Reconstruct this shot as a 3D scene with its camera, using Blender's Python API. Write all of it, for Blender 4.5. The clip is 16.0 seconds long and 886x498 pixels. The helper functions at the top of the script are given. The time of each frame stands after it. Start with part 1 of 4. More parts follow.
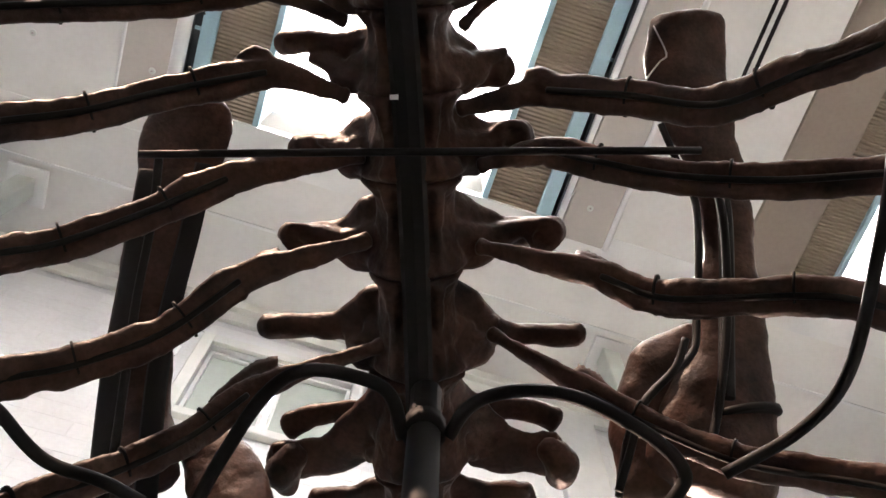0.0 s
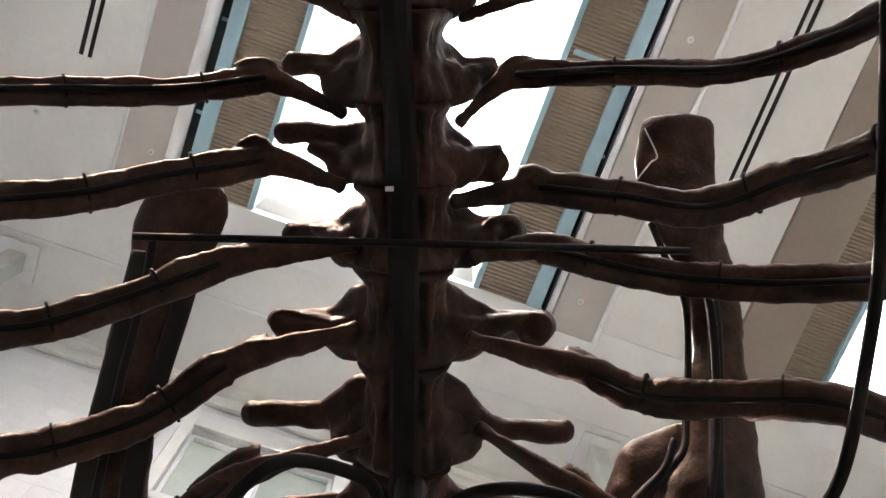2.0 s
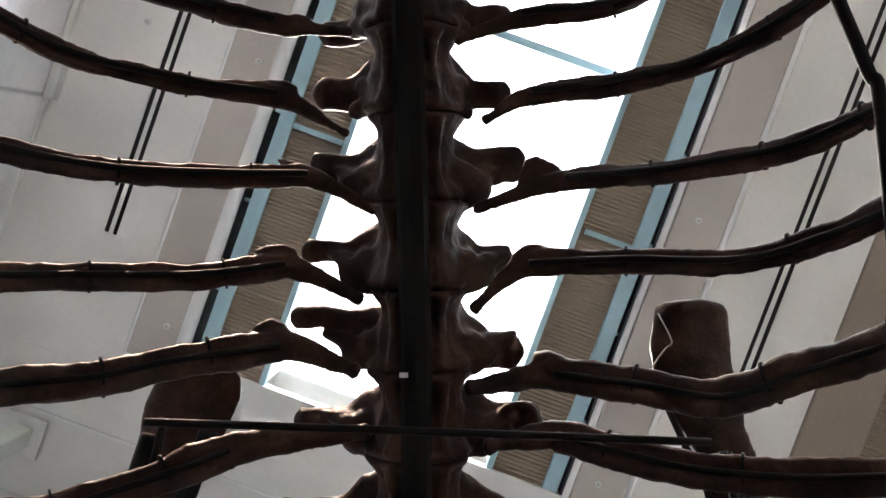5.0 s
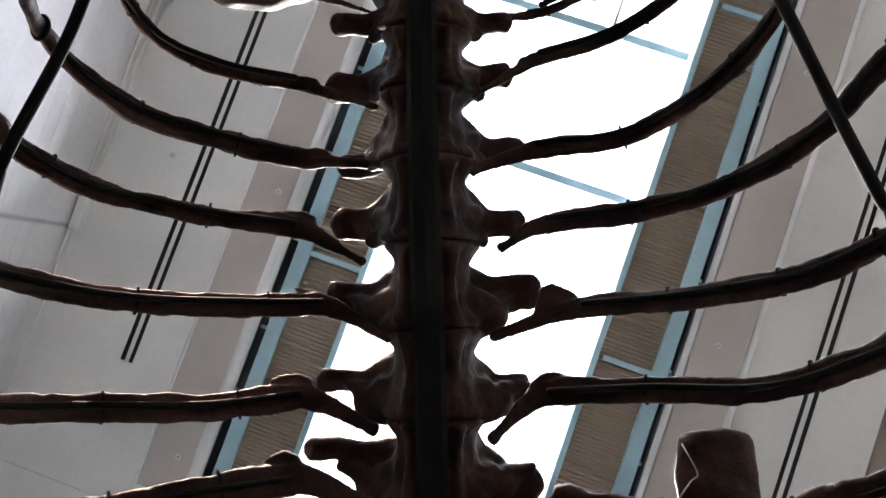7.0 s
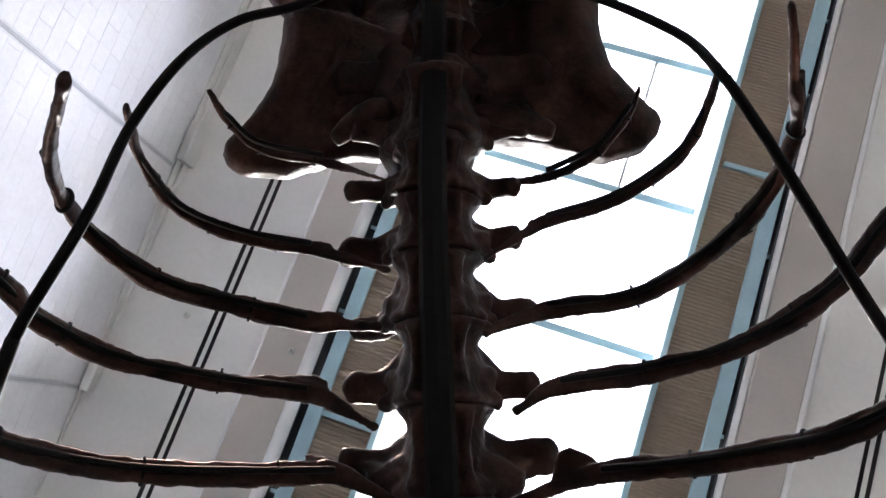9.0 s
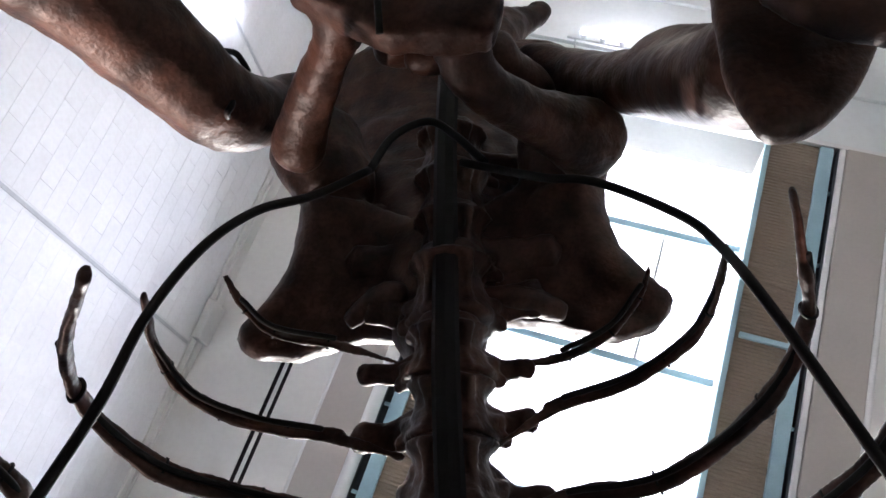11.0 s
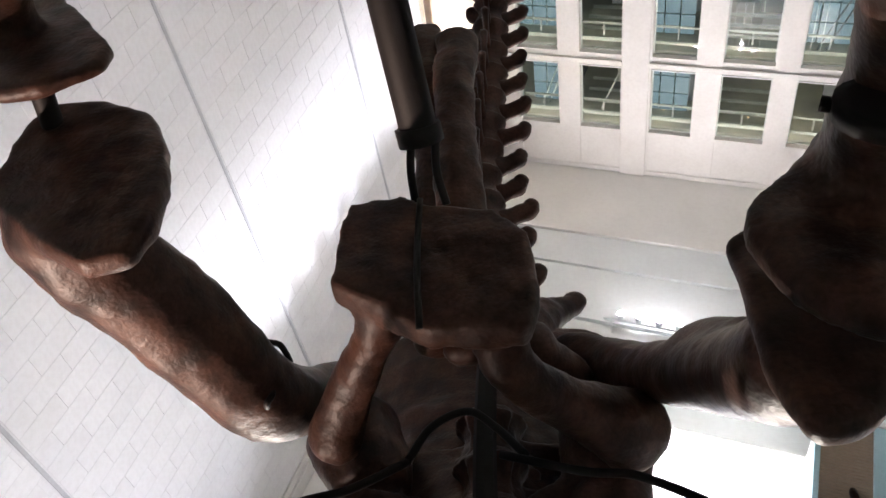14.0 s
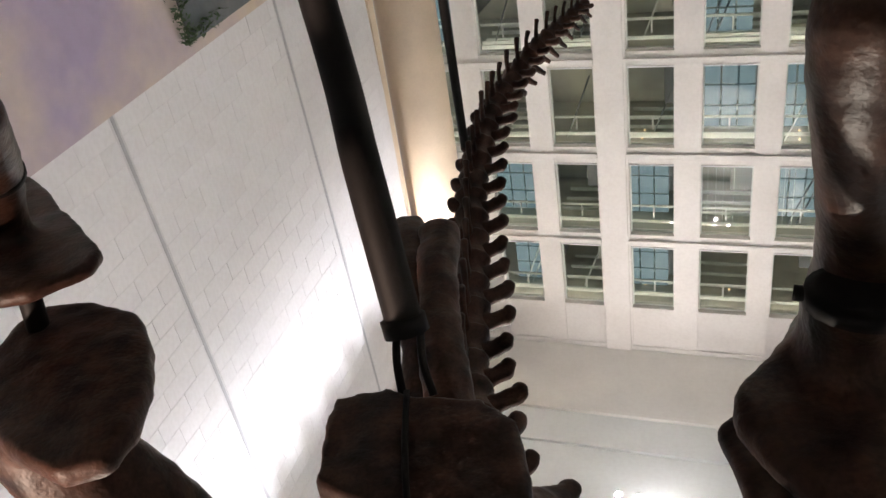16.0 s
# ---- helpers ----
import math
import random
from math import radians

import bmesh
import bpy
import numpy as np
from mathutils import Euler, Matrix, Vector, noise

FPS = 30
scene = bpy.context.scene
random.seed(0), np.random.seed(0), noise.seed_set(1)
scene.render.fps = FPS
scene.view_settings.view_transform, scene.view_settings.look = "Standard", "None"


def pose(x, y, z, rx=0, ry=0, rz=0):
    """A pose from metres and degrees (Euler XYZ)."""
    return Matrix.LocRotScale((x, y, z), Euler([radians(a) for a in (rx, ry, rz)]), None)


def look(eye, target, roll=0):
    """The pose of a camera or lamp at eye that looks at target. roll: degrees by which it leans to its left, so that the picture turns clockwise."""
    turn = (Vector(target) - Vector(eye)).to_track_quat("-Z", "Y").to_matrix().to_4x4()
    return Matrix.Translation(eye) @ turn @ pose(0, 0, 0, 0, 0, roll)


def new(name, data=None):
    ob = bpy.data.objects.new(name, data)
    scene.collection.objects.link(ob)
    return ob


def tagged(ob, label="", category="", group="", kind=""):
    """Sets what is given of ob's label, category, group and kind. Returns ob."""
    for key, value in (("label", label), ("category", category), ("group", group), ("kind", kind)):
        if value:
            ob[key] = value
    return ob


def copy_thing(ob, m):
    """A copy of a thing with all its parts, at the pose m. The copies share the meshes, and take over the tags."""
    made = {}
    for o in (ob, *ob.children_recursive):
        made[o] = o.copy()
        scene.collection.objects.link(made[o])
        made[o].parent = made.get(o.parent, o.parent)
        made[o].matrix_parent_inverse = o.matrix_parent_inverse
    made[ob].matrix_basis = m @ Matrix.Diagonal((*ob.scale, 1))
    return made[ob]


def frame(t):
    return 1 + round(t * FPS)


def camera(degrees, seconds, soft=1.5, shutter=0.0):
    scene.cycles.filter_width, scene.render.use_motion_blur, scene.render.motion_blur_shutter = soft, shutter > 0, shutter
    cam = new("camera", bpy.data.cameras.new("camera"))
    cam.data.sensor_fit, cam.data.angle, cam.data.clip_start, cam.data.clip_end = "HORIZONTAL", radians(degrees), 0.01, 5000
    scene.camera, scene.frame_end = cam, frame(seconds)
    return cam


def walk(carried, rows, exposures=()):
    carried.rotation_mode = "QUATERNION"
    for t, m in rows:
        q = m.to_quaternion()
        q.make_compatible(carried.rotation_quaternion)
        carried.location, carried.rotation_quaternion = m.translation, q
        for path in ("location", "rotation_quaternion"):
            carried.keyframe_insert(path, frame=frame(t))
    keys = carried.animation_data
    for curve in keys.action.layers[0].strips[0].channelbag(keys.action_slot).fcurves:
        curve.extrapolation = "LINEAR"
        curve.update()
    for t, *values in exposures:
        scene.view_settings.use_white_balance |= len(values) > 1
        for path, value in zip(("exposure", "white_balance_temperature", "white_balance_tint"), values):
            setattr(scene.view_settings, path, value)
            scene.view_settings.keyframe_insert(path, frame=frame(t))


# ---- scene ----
cam = camera(55.57, 16.0)
# seconds, place in metres, turn in degrees
ROWS = (
    (0.0, -0.029, -0.077, 1.621, 159.43, -0.74, 162.31),
    (0.5, -0.028, -0.075, 1.618, 160.62, -0.64, 161.47),
    (1.0, -0.026, -0.069, 1.618, 162.39, -0.40, 160.62),
    (1.5, -0.025, -0.066, 1.618, 164.04, -0.41, 160.35),
    (2.0, -0.023, -0.065, 1.616, 165.47, -0.69, 160.32),
    (2.5, -0.019, -0.060, 1.615, 167.00, -1.05, 160.21),
    (3.0, -0.017, -0.057, 1.612, 168.57, -1.39, 160.40),
    (3.5, -0.014, -0.052, 1.610, 170.26, -1.43, 160.57),
    (4.0, -0.011, -0.047, 1.614, 172.07, -1.29, 160.31),
    (4.5, -0.007, -0.036, 1.614, 174.76, -1.39, 160.04),
    (7.0, -0.003, -0.025, 1.621, 185.92, -2.74, 160.33),
    (7.5, -0.001, -0.022, 1.627, 188.16, -2.83, 160.43),
    (8.0, 0.001, -0.016, 1.628, 190.48, -3.00, 160.69),
    (8.5, 0.002, -0.009, 1.627, 193.13, -3.33, 160.89),
    (9.0, 0.005, -0.003, 1.624, 196.45, -3.73, 160.94),
    (11.5, 0.015, 0.039, 1.610, 211.18, -5.57, 161.07),
    (12.0, 0.018, 0.048, 1.607, 214.40, -6.39, 160.59),
    (12.5, 0.019, 0.058, 1.604, 217.58, -6.71, 160.32),
    (13.0, 0.019, 0.064, 1.600, 220.92, -6.71, 160.33),
    (13.5, 0.022, 0.068, 1.598, 224.14, -6.97, 160.10),
    (14.0, 0.023, 0.072, 1.589, 227.15, -7.01, 159.74),
    (14.5, 0.023, 0.076, 1.580, 230.17, -6.99, 159.58),
    (15.0, 0.022, 0.080, 1.573, 232.84, -7.35, 160.16),
    (15.5, 0.019, 0.087, 1.561, 236.01, -7.66, 160.91),
    (16.0, 0.016, 0.092, 1.550, 239.12, -7.94, 161.51),
)
walk(cam, [(t, pose(*v)) for t, *v in ROWS],
     exposures=((0.0, 3.52, 6450, 17), (2.5, 3.38, 6300, 15), (4.5, 3.16, 6150, 14), (7.0, 2.85, 5900, 16), (9.0, 2.98, 5800, 17), (11.5, 3.0, 5750, 17), (13.0, 2.9, 5950, 17), (14.5, 2.8, 6300, 17), (16.0, 2.62, 6500, 16)))

# ---- world, sun, lamps ----
world = bpy.data.worlds.new("sky")
world.use_nodes = True
scene.world = world
wn = world.node_tree.nodes
sky = wn.new("ShaderNodeTexSky")
sky.sky_type, sky.sun_disc = 'NISHITA', False
sky.sun_elevation, sky.sun_rotation = radians(75), radians(163)
wn["Background"].inputs["Strength"].default_value = 0.08
world.node_tree.links.new(sky.outputs[0], wn["Background"].inputs["Color"])

sun = new("sun", bpy.data.lights.new("sun", "SUN"))
sun.data.energy, sun.data.angle, sun.data.color = 5.0, radians(0.5), (1.0, 0.96, 0.9)
sun.matrix_world = look((0, 0, 40), (-0.0745 * 40, 0.239 * 40, 40 - 0.968 * 40))


def spot(name, eye, target, watts, degrees, color, radius=0.08):
    ob = new(name, bpy.data.lights.new(name, "SPOT"))
    ob.data.energy, ob.data.spot_size, ob.data.spot_blend = watts, radians(degrees), 1.0
    ob.data.color, ob.data.shadow_soft_size = color, radius
    ob.matrix_world = look(eye, target)
    return ob


# unseen spots added under the ceiling for the bright band on the stone wall
for y, z in ((11.8, 17.3), (13.5, 17.2), (15.2, 17.05), (16.9, 16.9), (18.6, 16.75), (20.3, 16.6), (22.0, 16.4), (25.2, 16.0)):
    spot("unseen_wall_spot", (9.0, y + 1.0, 24.9), (12.3, y, z), 1600, 17, (0.96, 0.97, 1.0), 0.4)
# two weak, wide fill spots added to lift the wall's nearer stretch
for y in (1.5, 7.5):
    spot("unseen_wall_spot", (5.5, y, 24.9), (12.4, y + 0.8, 17.5), 170, 75, (0.93, 0.95, 1.0), 0.3)
# one more added spot for the bright patch by the column
spot("unseen_column_spot", (10.2, 25.4, 24.8), (11.9, 26.9, 20.5), 2600, 42, (1.0, 0.95, 0.88), 0.2)
# the spotlight bar, turned to the window facade
for x in (1.6, 3.2):
    spot("bar_spot", (x, 20.8, 24.3), (x + 1.5, 29.9, 17.5), 180, 120, (1.0, 0.93, 0.86), 0.06)
# extra upward fill spot, added to brighten the ceiling round the bar
spot("bar_spot", (2.4, 20.8, 23.9), (2.4, 22.3, 25.6), 36, 165, (1.0, 0.97, 0.93), 0.08)
# unseen warm spots, added near the end wall and ceiling to light the bones
spot("unseen_bone_spot", (6.6, -12.3, 10.0), (2.25, 1.65, 3.85), 5600, 9.0, (1.0, 0.74, 0.56), 0.5)
spot("unseen_bone_spot", (11.7, 8.0, 24.2), (-0.2, -1.5, 4.3), 6500, 9, (1.0, 0.70, 0.50), 0.3)
spot("unseen_bone_spot", (-5.0, -12.4, 5.6), (-0.06, 1.88, 3.84), 4200, 3.0, (1.0, 0.68, 0.52), 0.25)


# ---- materials ----
def material(name, base, rough=0.6, metal=0.0, second=None, scale=3.0, fine=60.0, bump=0.15, mix=0.5, dist=0.01, stretch=(1, 1, 1), speck=0.0):
    m = bpy.data.materials.new(name)
    m.use_nodes = True
    nt = m.node_tree
    b = nt.nodes["Principled BSDF"]
    b.inputs["Roughness"].default_value, b.inputs["Metallic"].default_value = rough, metal
    co = nt.nodes.new("ShaderNodeTexCoord")
    mp = nt.nodes.new("ShaderNodeMapping")
    mp.inputs["Scale"].default_value = stretch
    nt.links.new(co.outputs["Object"], mp.inputs["Vector"])
    n1 = nt.nodes.new("ShaderNodeTexNoise")
    n1.inputs["Scale"].default_value, n1.inputs["Detail"].default_value = scale, 6
    n2 = nt.nodes.new("ShaderNodeTexNoise")
    n2.inputs["Scale"].default_value, n2.inputs["Detail"].default_value = fine, 4
    for n in (n1, n2):
        nt.links.new(mp.outputs[0], n.inputs["Vector"])
    ramp = nt.nodes.new("ShaderNodeValToRGB")
    ramp.color_ramp.elements[0].position, ramp.color_ramp.elements[1].position = 0.35, 0.68
    ramp.color_ramp.elements[0].color = (*base, 1)
    ramp.color_ramp.elements[1].color = (*(second or [c * 0.86 for c in base]), 1)
    nt.links.new(n1.outputs[0], ramp.inputs[0])
    grain = nt.nodes.new("ShaderNodeMix")
    grain.data_type, grain.blend_type = 'RGBA', 'MULTIPLY'
    grain.inputs[0].default_value = mix
    r2 = nt.nodes.new("ShaderNodeValToRGB")
    r2.color_ramp.elements[0].position, r2.color_ramp.elements[1].position = 0.3, 0.6
    r2.color_ramp.elements[0].color, r2.color_ramp.elements[1].color = (0.6, 0.58, 0.56, 1), (1, 1, 1, 1)
    nt.links.new(n2.outputs[0], r2.inputs[0])
    nt.links.new(ramp.outputs[0], grain.inputs[6])
    nt.links.new(r2.outputs[0], grain.inputs[7])
    nt.links.new(grain.outputs[2], b.inputs["Base Color"])
    if bump:
        bp = nt.nodes.new("ShaderNodeBump")
        bp.inputs["Strength"].default_value, bp.inputs["Distance"].default_value = bump, dist
        nt.links.new(n2.outputs[0], bp.inputs["Height"])
        nt.links.new(bp.outputs[0], b.inputs["Normal"])
    return m


def emitter(name, color, strength):
    m = bpy.data.materials.new(name)
    m.use_nodes = True
    b = m.node_tree.nodes["Principled BSDF"]
    b.inputs["Base Color"].default_value = (*color, 1)
    b.inputs["Emission Color"].default_value = (*color, 1)
    b.inputs["Emission Strength"].default_value = strength
    return m


BONE = material("fossil_bone", (0.070, 0.0325, 0.0215), 0.46, second=(0.0165, 0.0088, 0.0068), scale=7.0, fine=52.0, bump=0.5, mix=0.9, dist=0.0065)
BONE.node_tree.nodes["Principled BSDF"].inputs["Specular IOR Level"].default_value = 0.20
STEEL = material("black_steel", (0.010, 0.009, 0.009), 0.6, 0.0, scale=5, fine=90, bump=0.08, mix=0.4, dist=0.003)
STEEL.node_tree.nodes["Principled BSDF"].inputs["Specular IOR Level"].default_value = 0.16
BRIGHT = material("bare_steel", (0.42, 0.40, 0.38), 0.35, 0.9, scale=8, fine=90, bump=0.05, mix=0.2, dist=0.002)
PLATFORM_GREY = material("bounce_cutting_grey", (0.055, 0.052, 0.05), 0.9, scale=2, fine=60, bump=0.3, mix=0.3)
CEIL = material("ceiling_paint", (0.78, 0.78, 0.76), 0.75, scale=0.25, fine=6.0, bump=0.03, mix=0.10)
CEIL_COOL = material("cool_ceiling_paint", (0.74, 0.78, 0.79), 0.75, scale=0.25, fine=6.0, bump=0.03, mix=0.10)
TAUPE = material("taupe_bulkhead", (0.50, 0.47, 0.44), 0.7, scale=0.3, fine=8, bump=0.03, mix=0.1)
BROWN = material("brown_bulkhead", (0.30, 0.25, 0.21), 0.7, scale=0.3, fine=8, bump=0.03, mix=0.15)
TRIM = material("white_trim", (0.80, 0.81, 0.81), 0.45, scale=0.6, fine=12, bump=0.02, mix=0.08)
BLUE = material("pale_blue_steel", (0.36, 0.55, 0.64), 0.45, scale=0.8, fine=20, bump=0.03, mix=0.15)
GAP_SHADE = material("gap_shade", (0.05, 0.06, 0.07), 0.7, scale=1, fine=10, bump=0.0, mix=0.2)
SLOT_SHADE = material("slot_shade_black", (0.008, 0.004, 0.005), 0.8, scale=1, fine=10, bump=0.0, mix=0.2)
LOUVRE = material("brown_louvre", (0.27, 0.215, 0.165), 0.55, 0.2, scale=0.4, fine=10, bump=0.05, mix=0.2)
STONE = material("white_stone", (0.81, 0.81, 0.83), 0.5, second=(0.76, 0.755, 0.765), scale=0.5, fine=9.0, bump=0.12, mix=0.14, dist=0.006)
MOVEMENT = material("sealed_joint", (0.50, 0.515, 0.545), 0.8, scale=1, fine=14, bump=0.05, mix=0.2)
JOINT = material("stone_joint", (0.74, 0.74, 0.76), 0.85, scale=1, fine=14, bump=0.05, mix=0.2)
for _m in (STONE,):
    _nt = _m.node_tree
    _b = _nt.nodes["Principled BSDF"]
    _oi, _gi = _nt.nodes.new("ShaderNodeObjectInfo"), _nt.nodes.new("ShaderNodeNewGeometry")
    _ad, _mr = _nt.nodes.new("ShaderNodeMath"), _nt.nodes.new("ShaderNodeMapRange")
    _nt.links.new(_oi.outputs["Random"], _ad.inputs[0])
    _nt.links.new(_gi.outputs["Random Per Island"], _ad.inputs[1])
    _nt.links.new(_ad.outputs[0], _mr.inputs[0])
    _mr.inputs[2].default_value, _mr.inputs[3].default_value, _mr.inputs[4].default_value = 2.0, 0.94, 1.01
    _old = _b.inputs["Base Color"].links[0].from_socket
    _hs = _nt.nodes.new("ShaderNodeHueSaturation")
    _nt.links.new(_mr.outputs[0], _hs.inputs["Value"])
    _nt.links.new(_old, _hs.inputs["Color"])
    _nt.links.new(_hs.outputs[0], _b.inputs["Base Color"])
FACADE = material("facade_stone", (0.78, 0.765, 0.74), 0.6, second=(0.73, 0.71, 0.68), scale=0.6, fine=8.0, bump=0.1, mix=0.14, dist=0.006)
BLIND = material("pale_blind", (0.50, 0.56, 0.52), 0.8, scale=0.5, fine=10, bump=0.02, mix=0.1)
CREAM = material("cream_plaster", (0.72, 0.60, 0.46), 0.6, scale=0.5, fine=10, bump=0.05, mix=0.1)
FLOOR = material("floor_stone", (0.66, 0.63, 0.59), 0.35, scale=0.7, fine=18, bump=0.05, mix=0.3)
INNER = material("office_wall", (0.64, 0.62, 0.53), 0.7, second=(0.36, 0.38, 0.36), scale=0.35, fine=5, bump=0.0, mix=0.3)
# room shade put into a dark tone; the mural rock and braces share it
INNER_DARK = material("painted_shade_and_rock", (0.10, 0.12, 0.14), 0.6, second=(0.19, 0.20, 0.20), scale=0.6, fine=5, bump=0.0, mix=0.3)
RAIL = material("rail_paint", (0.62, 0.66, 0.62), 0.4, scale=1, fine=12, bump=0.0, mix=0.1)
LEAF = material("leaf_green", (0.05, 0.10, 0.04), 0.5, second=(0.10, 0.15, 0.07), scale=9, fine=40, bump=0.1, mix=0.4)
LAMP = emitter("lamp_glow", (1.0, 0.95, 0.9), 45.0)
BULB = emitter("office_lamp_glow", (1.0, 0.72, 0.40), 0.5)
STRIP = emitter("room_fill_glow", (1.0, 0.95, 0.86), 3.6)
PANEL = emitter("daylight_screen", (0.42, 0.66, 0.76), 0.06)
PANEL.node_tree.nodes["Principled BSDF"].inputs["Base Color"].default_value = (0.03, 0.05, 0.06, 1)

MURAL = material("mural_paint", (0.78, 0.66, 0.45), 0.6, second=(0.42, 0.36, 0.50), scale=0.28, fine=3.0, bump=0.03, mix=0.15)

GLASS = bpy.data.materials.new("window_glass")
GLASS.use_nodes = True
_nt = GLASS.node_tree
_t, _g, _mx = _nt.nodes.new("ShaderNodeBsdfTransparent"), _nt.nodes.new("ShaderNodeBsdfGlossy"), _nt.nodes.new("ShaderNodeMixShader")
_t.inputs[0].default_value = (0.86, 0.87, 0.83, 1)
_g.inputs["Roughness"].default_value = 0.02
_mx.inputs[0].default_value = 0.02
_nt.links.new(_t.outputs[0], _mx.inputs[1])
_nt.links.new(_g.outputs[0], _mx.inputs[2])
_nt.links.new(_mx.outputs[0], _nt.nodes["Material Output"].inputs[0])

ROOFLIGHT = bpy.data.materials.new("ribbed_translucent_sheet")
ROOFLIGHT.use_nodes = True
_nt = ROOFLIGHT.node_tree
_tr, _df, _mx = _nt.nodes.new("ShaderNodeBsdfTranslucent"), _nt.nodes.new("ShaderNodeBsdfDiffuse"), _nt.nodes.new("ShaderNodeMixShader")
_n = _nt.nodes.new("ShaderNodeTexNoise")
_n.inputs["Scale"].default_value = 0.5
_r = _nt.nodes.new("ShaderNodeValToRGB")
_r.color_ramp.elements[0].color, _r.color_ramp.elements[1].color = (0.90, 0.87, 0.76, 1), (0.96, 0.945, 0.89, 1)
_nt.links.new(_n.outputs[0], _r.inputs[0])
_nt.links.new(_r.outputs[0], _tr.inputs[0])
_nt.links.new(_r.outputs[0], _df.inputs[0])
_mx.inputs[0].default_value = 0.12
_nt.links.new(_tr.outputs[0], _mx.inputs[1])
_nt.links.new(_df.outputs[0], _mx.inputs[2])
_cl, _my = _nt.nodes.new("ShaderNodeBsdfTransparent"), _nt.nodes.new("ShaderNodeMixShader")
_cl.inputs[0].default_value = (0.97, 0.92, 0.80, 1)
_my.inputs[0].default_value = 0.12
_nt.links.new(_mx.outputs[0], _my.inputs[1])
_nt.links.new(_cl.outputs[0], _my.inputs[2])
_nt.links.new(_my.outputs[0], _nt.nodes["Material Output"].inputs[0])


# ---- building blocks ----
def part(name, bm, mat, parent=None, label="", smooth=False):
    me = bpy.data.meshes.new(name)
    bmesh.ops.recalc_face_normals(bm, faces=bm.faces)
    bm.to_mesh(me)
    bm.free()
    me.materials.append(mat)
    if smooth:
        me.polygons.foreach_set("use_smooth", [True] * len(me.polygons))
    ob = new(name, me)
    if parent:
        ob.parent = parent
    return tagged(ob, label)


def box(bm, x0, x1, y0, y1, z0, z1, bevel=0.0):
    m = Matrix.LocRotScale(((x0 + x1) / 2, (y0 + y1) / 2, (z0 + z1) / 2), None, (abs(x1 - x0), abs(y1 - y0), abs(z1 - z0)))
    made = bmesh.ops.create_cube(bm, size=1, matrix=m)["verts"]
    if bevel:
        edges = list({e for v in made for e in v.link_edges})
        bmesh.ops.bevel(bm, geom=edges, offset=bevel, segments=1, affect='EDGES')


def boxes(name, rows, mat, parent=None, bevel=0.0, label=""):
    bm = bmesh.new()
    for r in rows:
        box(bm, *r, bevel=bevel)
    return part(name, bm, mat, parent, label)


def structure(ob, label, category):
    return tagged(ob, label, category, kind="structure")


def spline(pts, steps):
    """Points on a smooth line through pts (tuples of any length)."""
    p = [np.array(q, float) for q in pts]
    p = [2 * p[0] - p[1]] + p + [2 * p[-1] - p[-2]]
    out = []
    for i in range(1, len(p) - 2):
        for k in range(steps):
            t = k / steps
            a, b, c, d = p[i - 1:i + 3]
            out.append(0.5 * (2 * b + (c - a) * t + (2 * a - 5 * b + 4 * c - d) * t * t + (3 * b - a - 3 * c + d) * t ** 3))
    out.append(p[-2])
    return out


def tube(bm, pts, radii, n=12, steps=6, ref=(1, 0, 0), rough=0.0, freq=6.0, caps=True, closed=False, dome=1.0):
    """A sweep through pts; radii are (along ref, across) pairs or numbers. rough: the unevenness of the outline."""
    rad = [(r, r) if isinstance(r, (int, float)) else r for r in radii]
    if len(rad) == 1:
        rad = rad * len(pts)
    line = spline([(*p, *r) for p, r in zip(pts, rad)], steps)
    ref = Vector(ref)
    rings = []
    m = len(line)
    centers = [Vector(q[:3]) for q in line]
    for i, q in enumerate(line):
        t = (centers[min(i + 1, m - 1)] - centers[max(i - 1, 0)])
        if closed:
            t = centers[(i + 1) % m] - centers[i - 1]
        t.normalize()
        side = (ref - t * ref.dot(t)).normalized()
        up = t.cross(side)
        ring = []
        for k in range(n):
            a = 2 * math.pi * k / n
            o = side * (math.cos(a) * q[3]) + up * (math.sin(a) * q[4])
            if rough:
                w = centers[i] + o
                o = o * (1 + rough * noise.noise(w * freq) + 0.4 * rough * noise.noise(w * freq * 3.1))
            ring.append(bm.verts.new(centers[i] + o))
        rings.append((ring, t, min(q[3], q[4])))
    pairs = list(zip(rings[:-1], rings[1:])) + ([(rings[-1], rings[0])] if closed else [])
    for (a, _, _), (b, _, _) in pairs:
        for k in range(n):
            bm.faces.new((a[k], a[(k + 1) % n], b[(k + 1) % n], b[k]))
    if caps and not closed:
        for (ring, t, r), sign in ((rings[0], -1), (rings[-1], 1)):
            c = sum((v.co for v in ring), Vector()) / n
            last = ring
            for f, d in ((0.8, 0.35), (0.45, 0.55)):
                nxt = [bm.verts.new(c + (v.co - c) * f + t * sign * r * d * dome) for v in ring]
                for k in range(n):
                    bm.faces.new((last[k], last[(k + 1) % n], nxt[(k + 1) % n], nxt[k]))
                last = nxt
            bm.faces.new(last)


def slab(bm, outline, thick):
    """A plate with the outline given, thick metres deep upwards."""
    low = [bm.verts.new(p) for p in outline]
    high = [bm.verts.new((p[0], p[1], p[2] + thick)) for p in outline]
    bm.faces.new(low)
    bm.faces.new(high)
    for i in range(len(low)):
        j = (i + 1) % len(low)
        bm.faces.new((low[i], low[j], high[j], high[i]))


_clouds = bpy.data.textures.new("bone_relief", 'CLOUDS')
_clouds.noise_scale, _clouds.noise_depth = 0.05, 3
_coarse = bpy.data.textures.new("bone_lumps", 'CLOUDS')
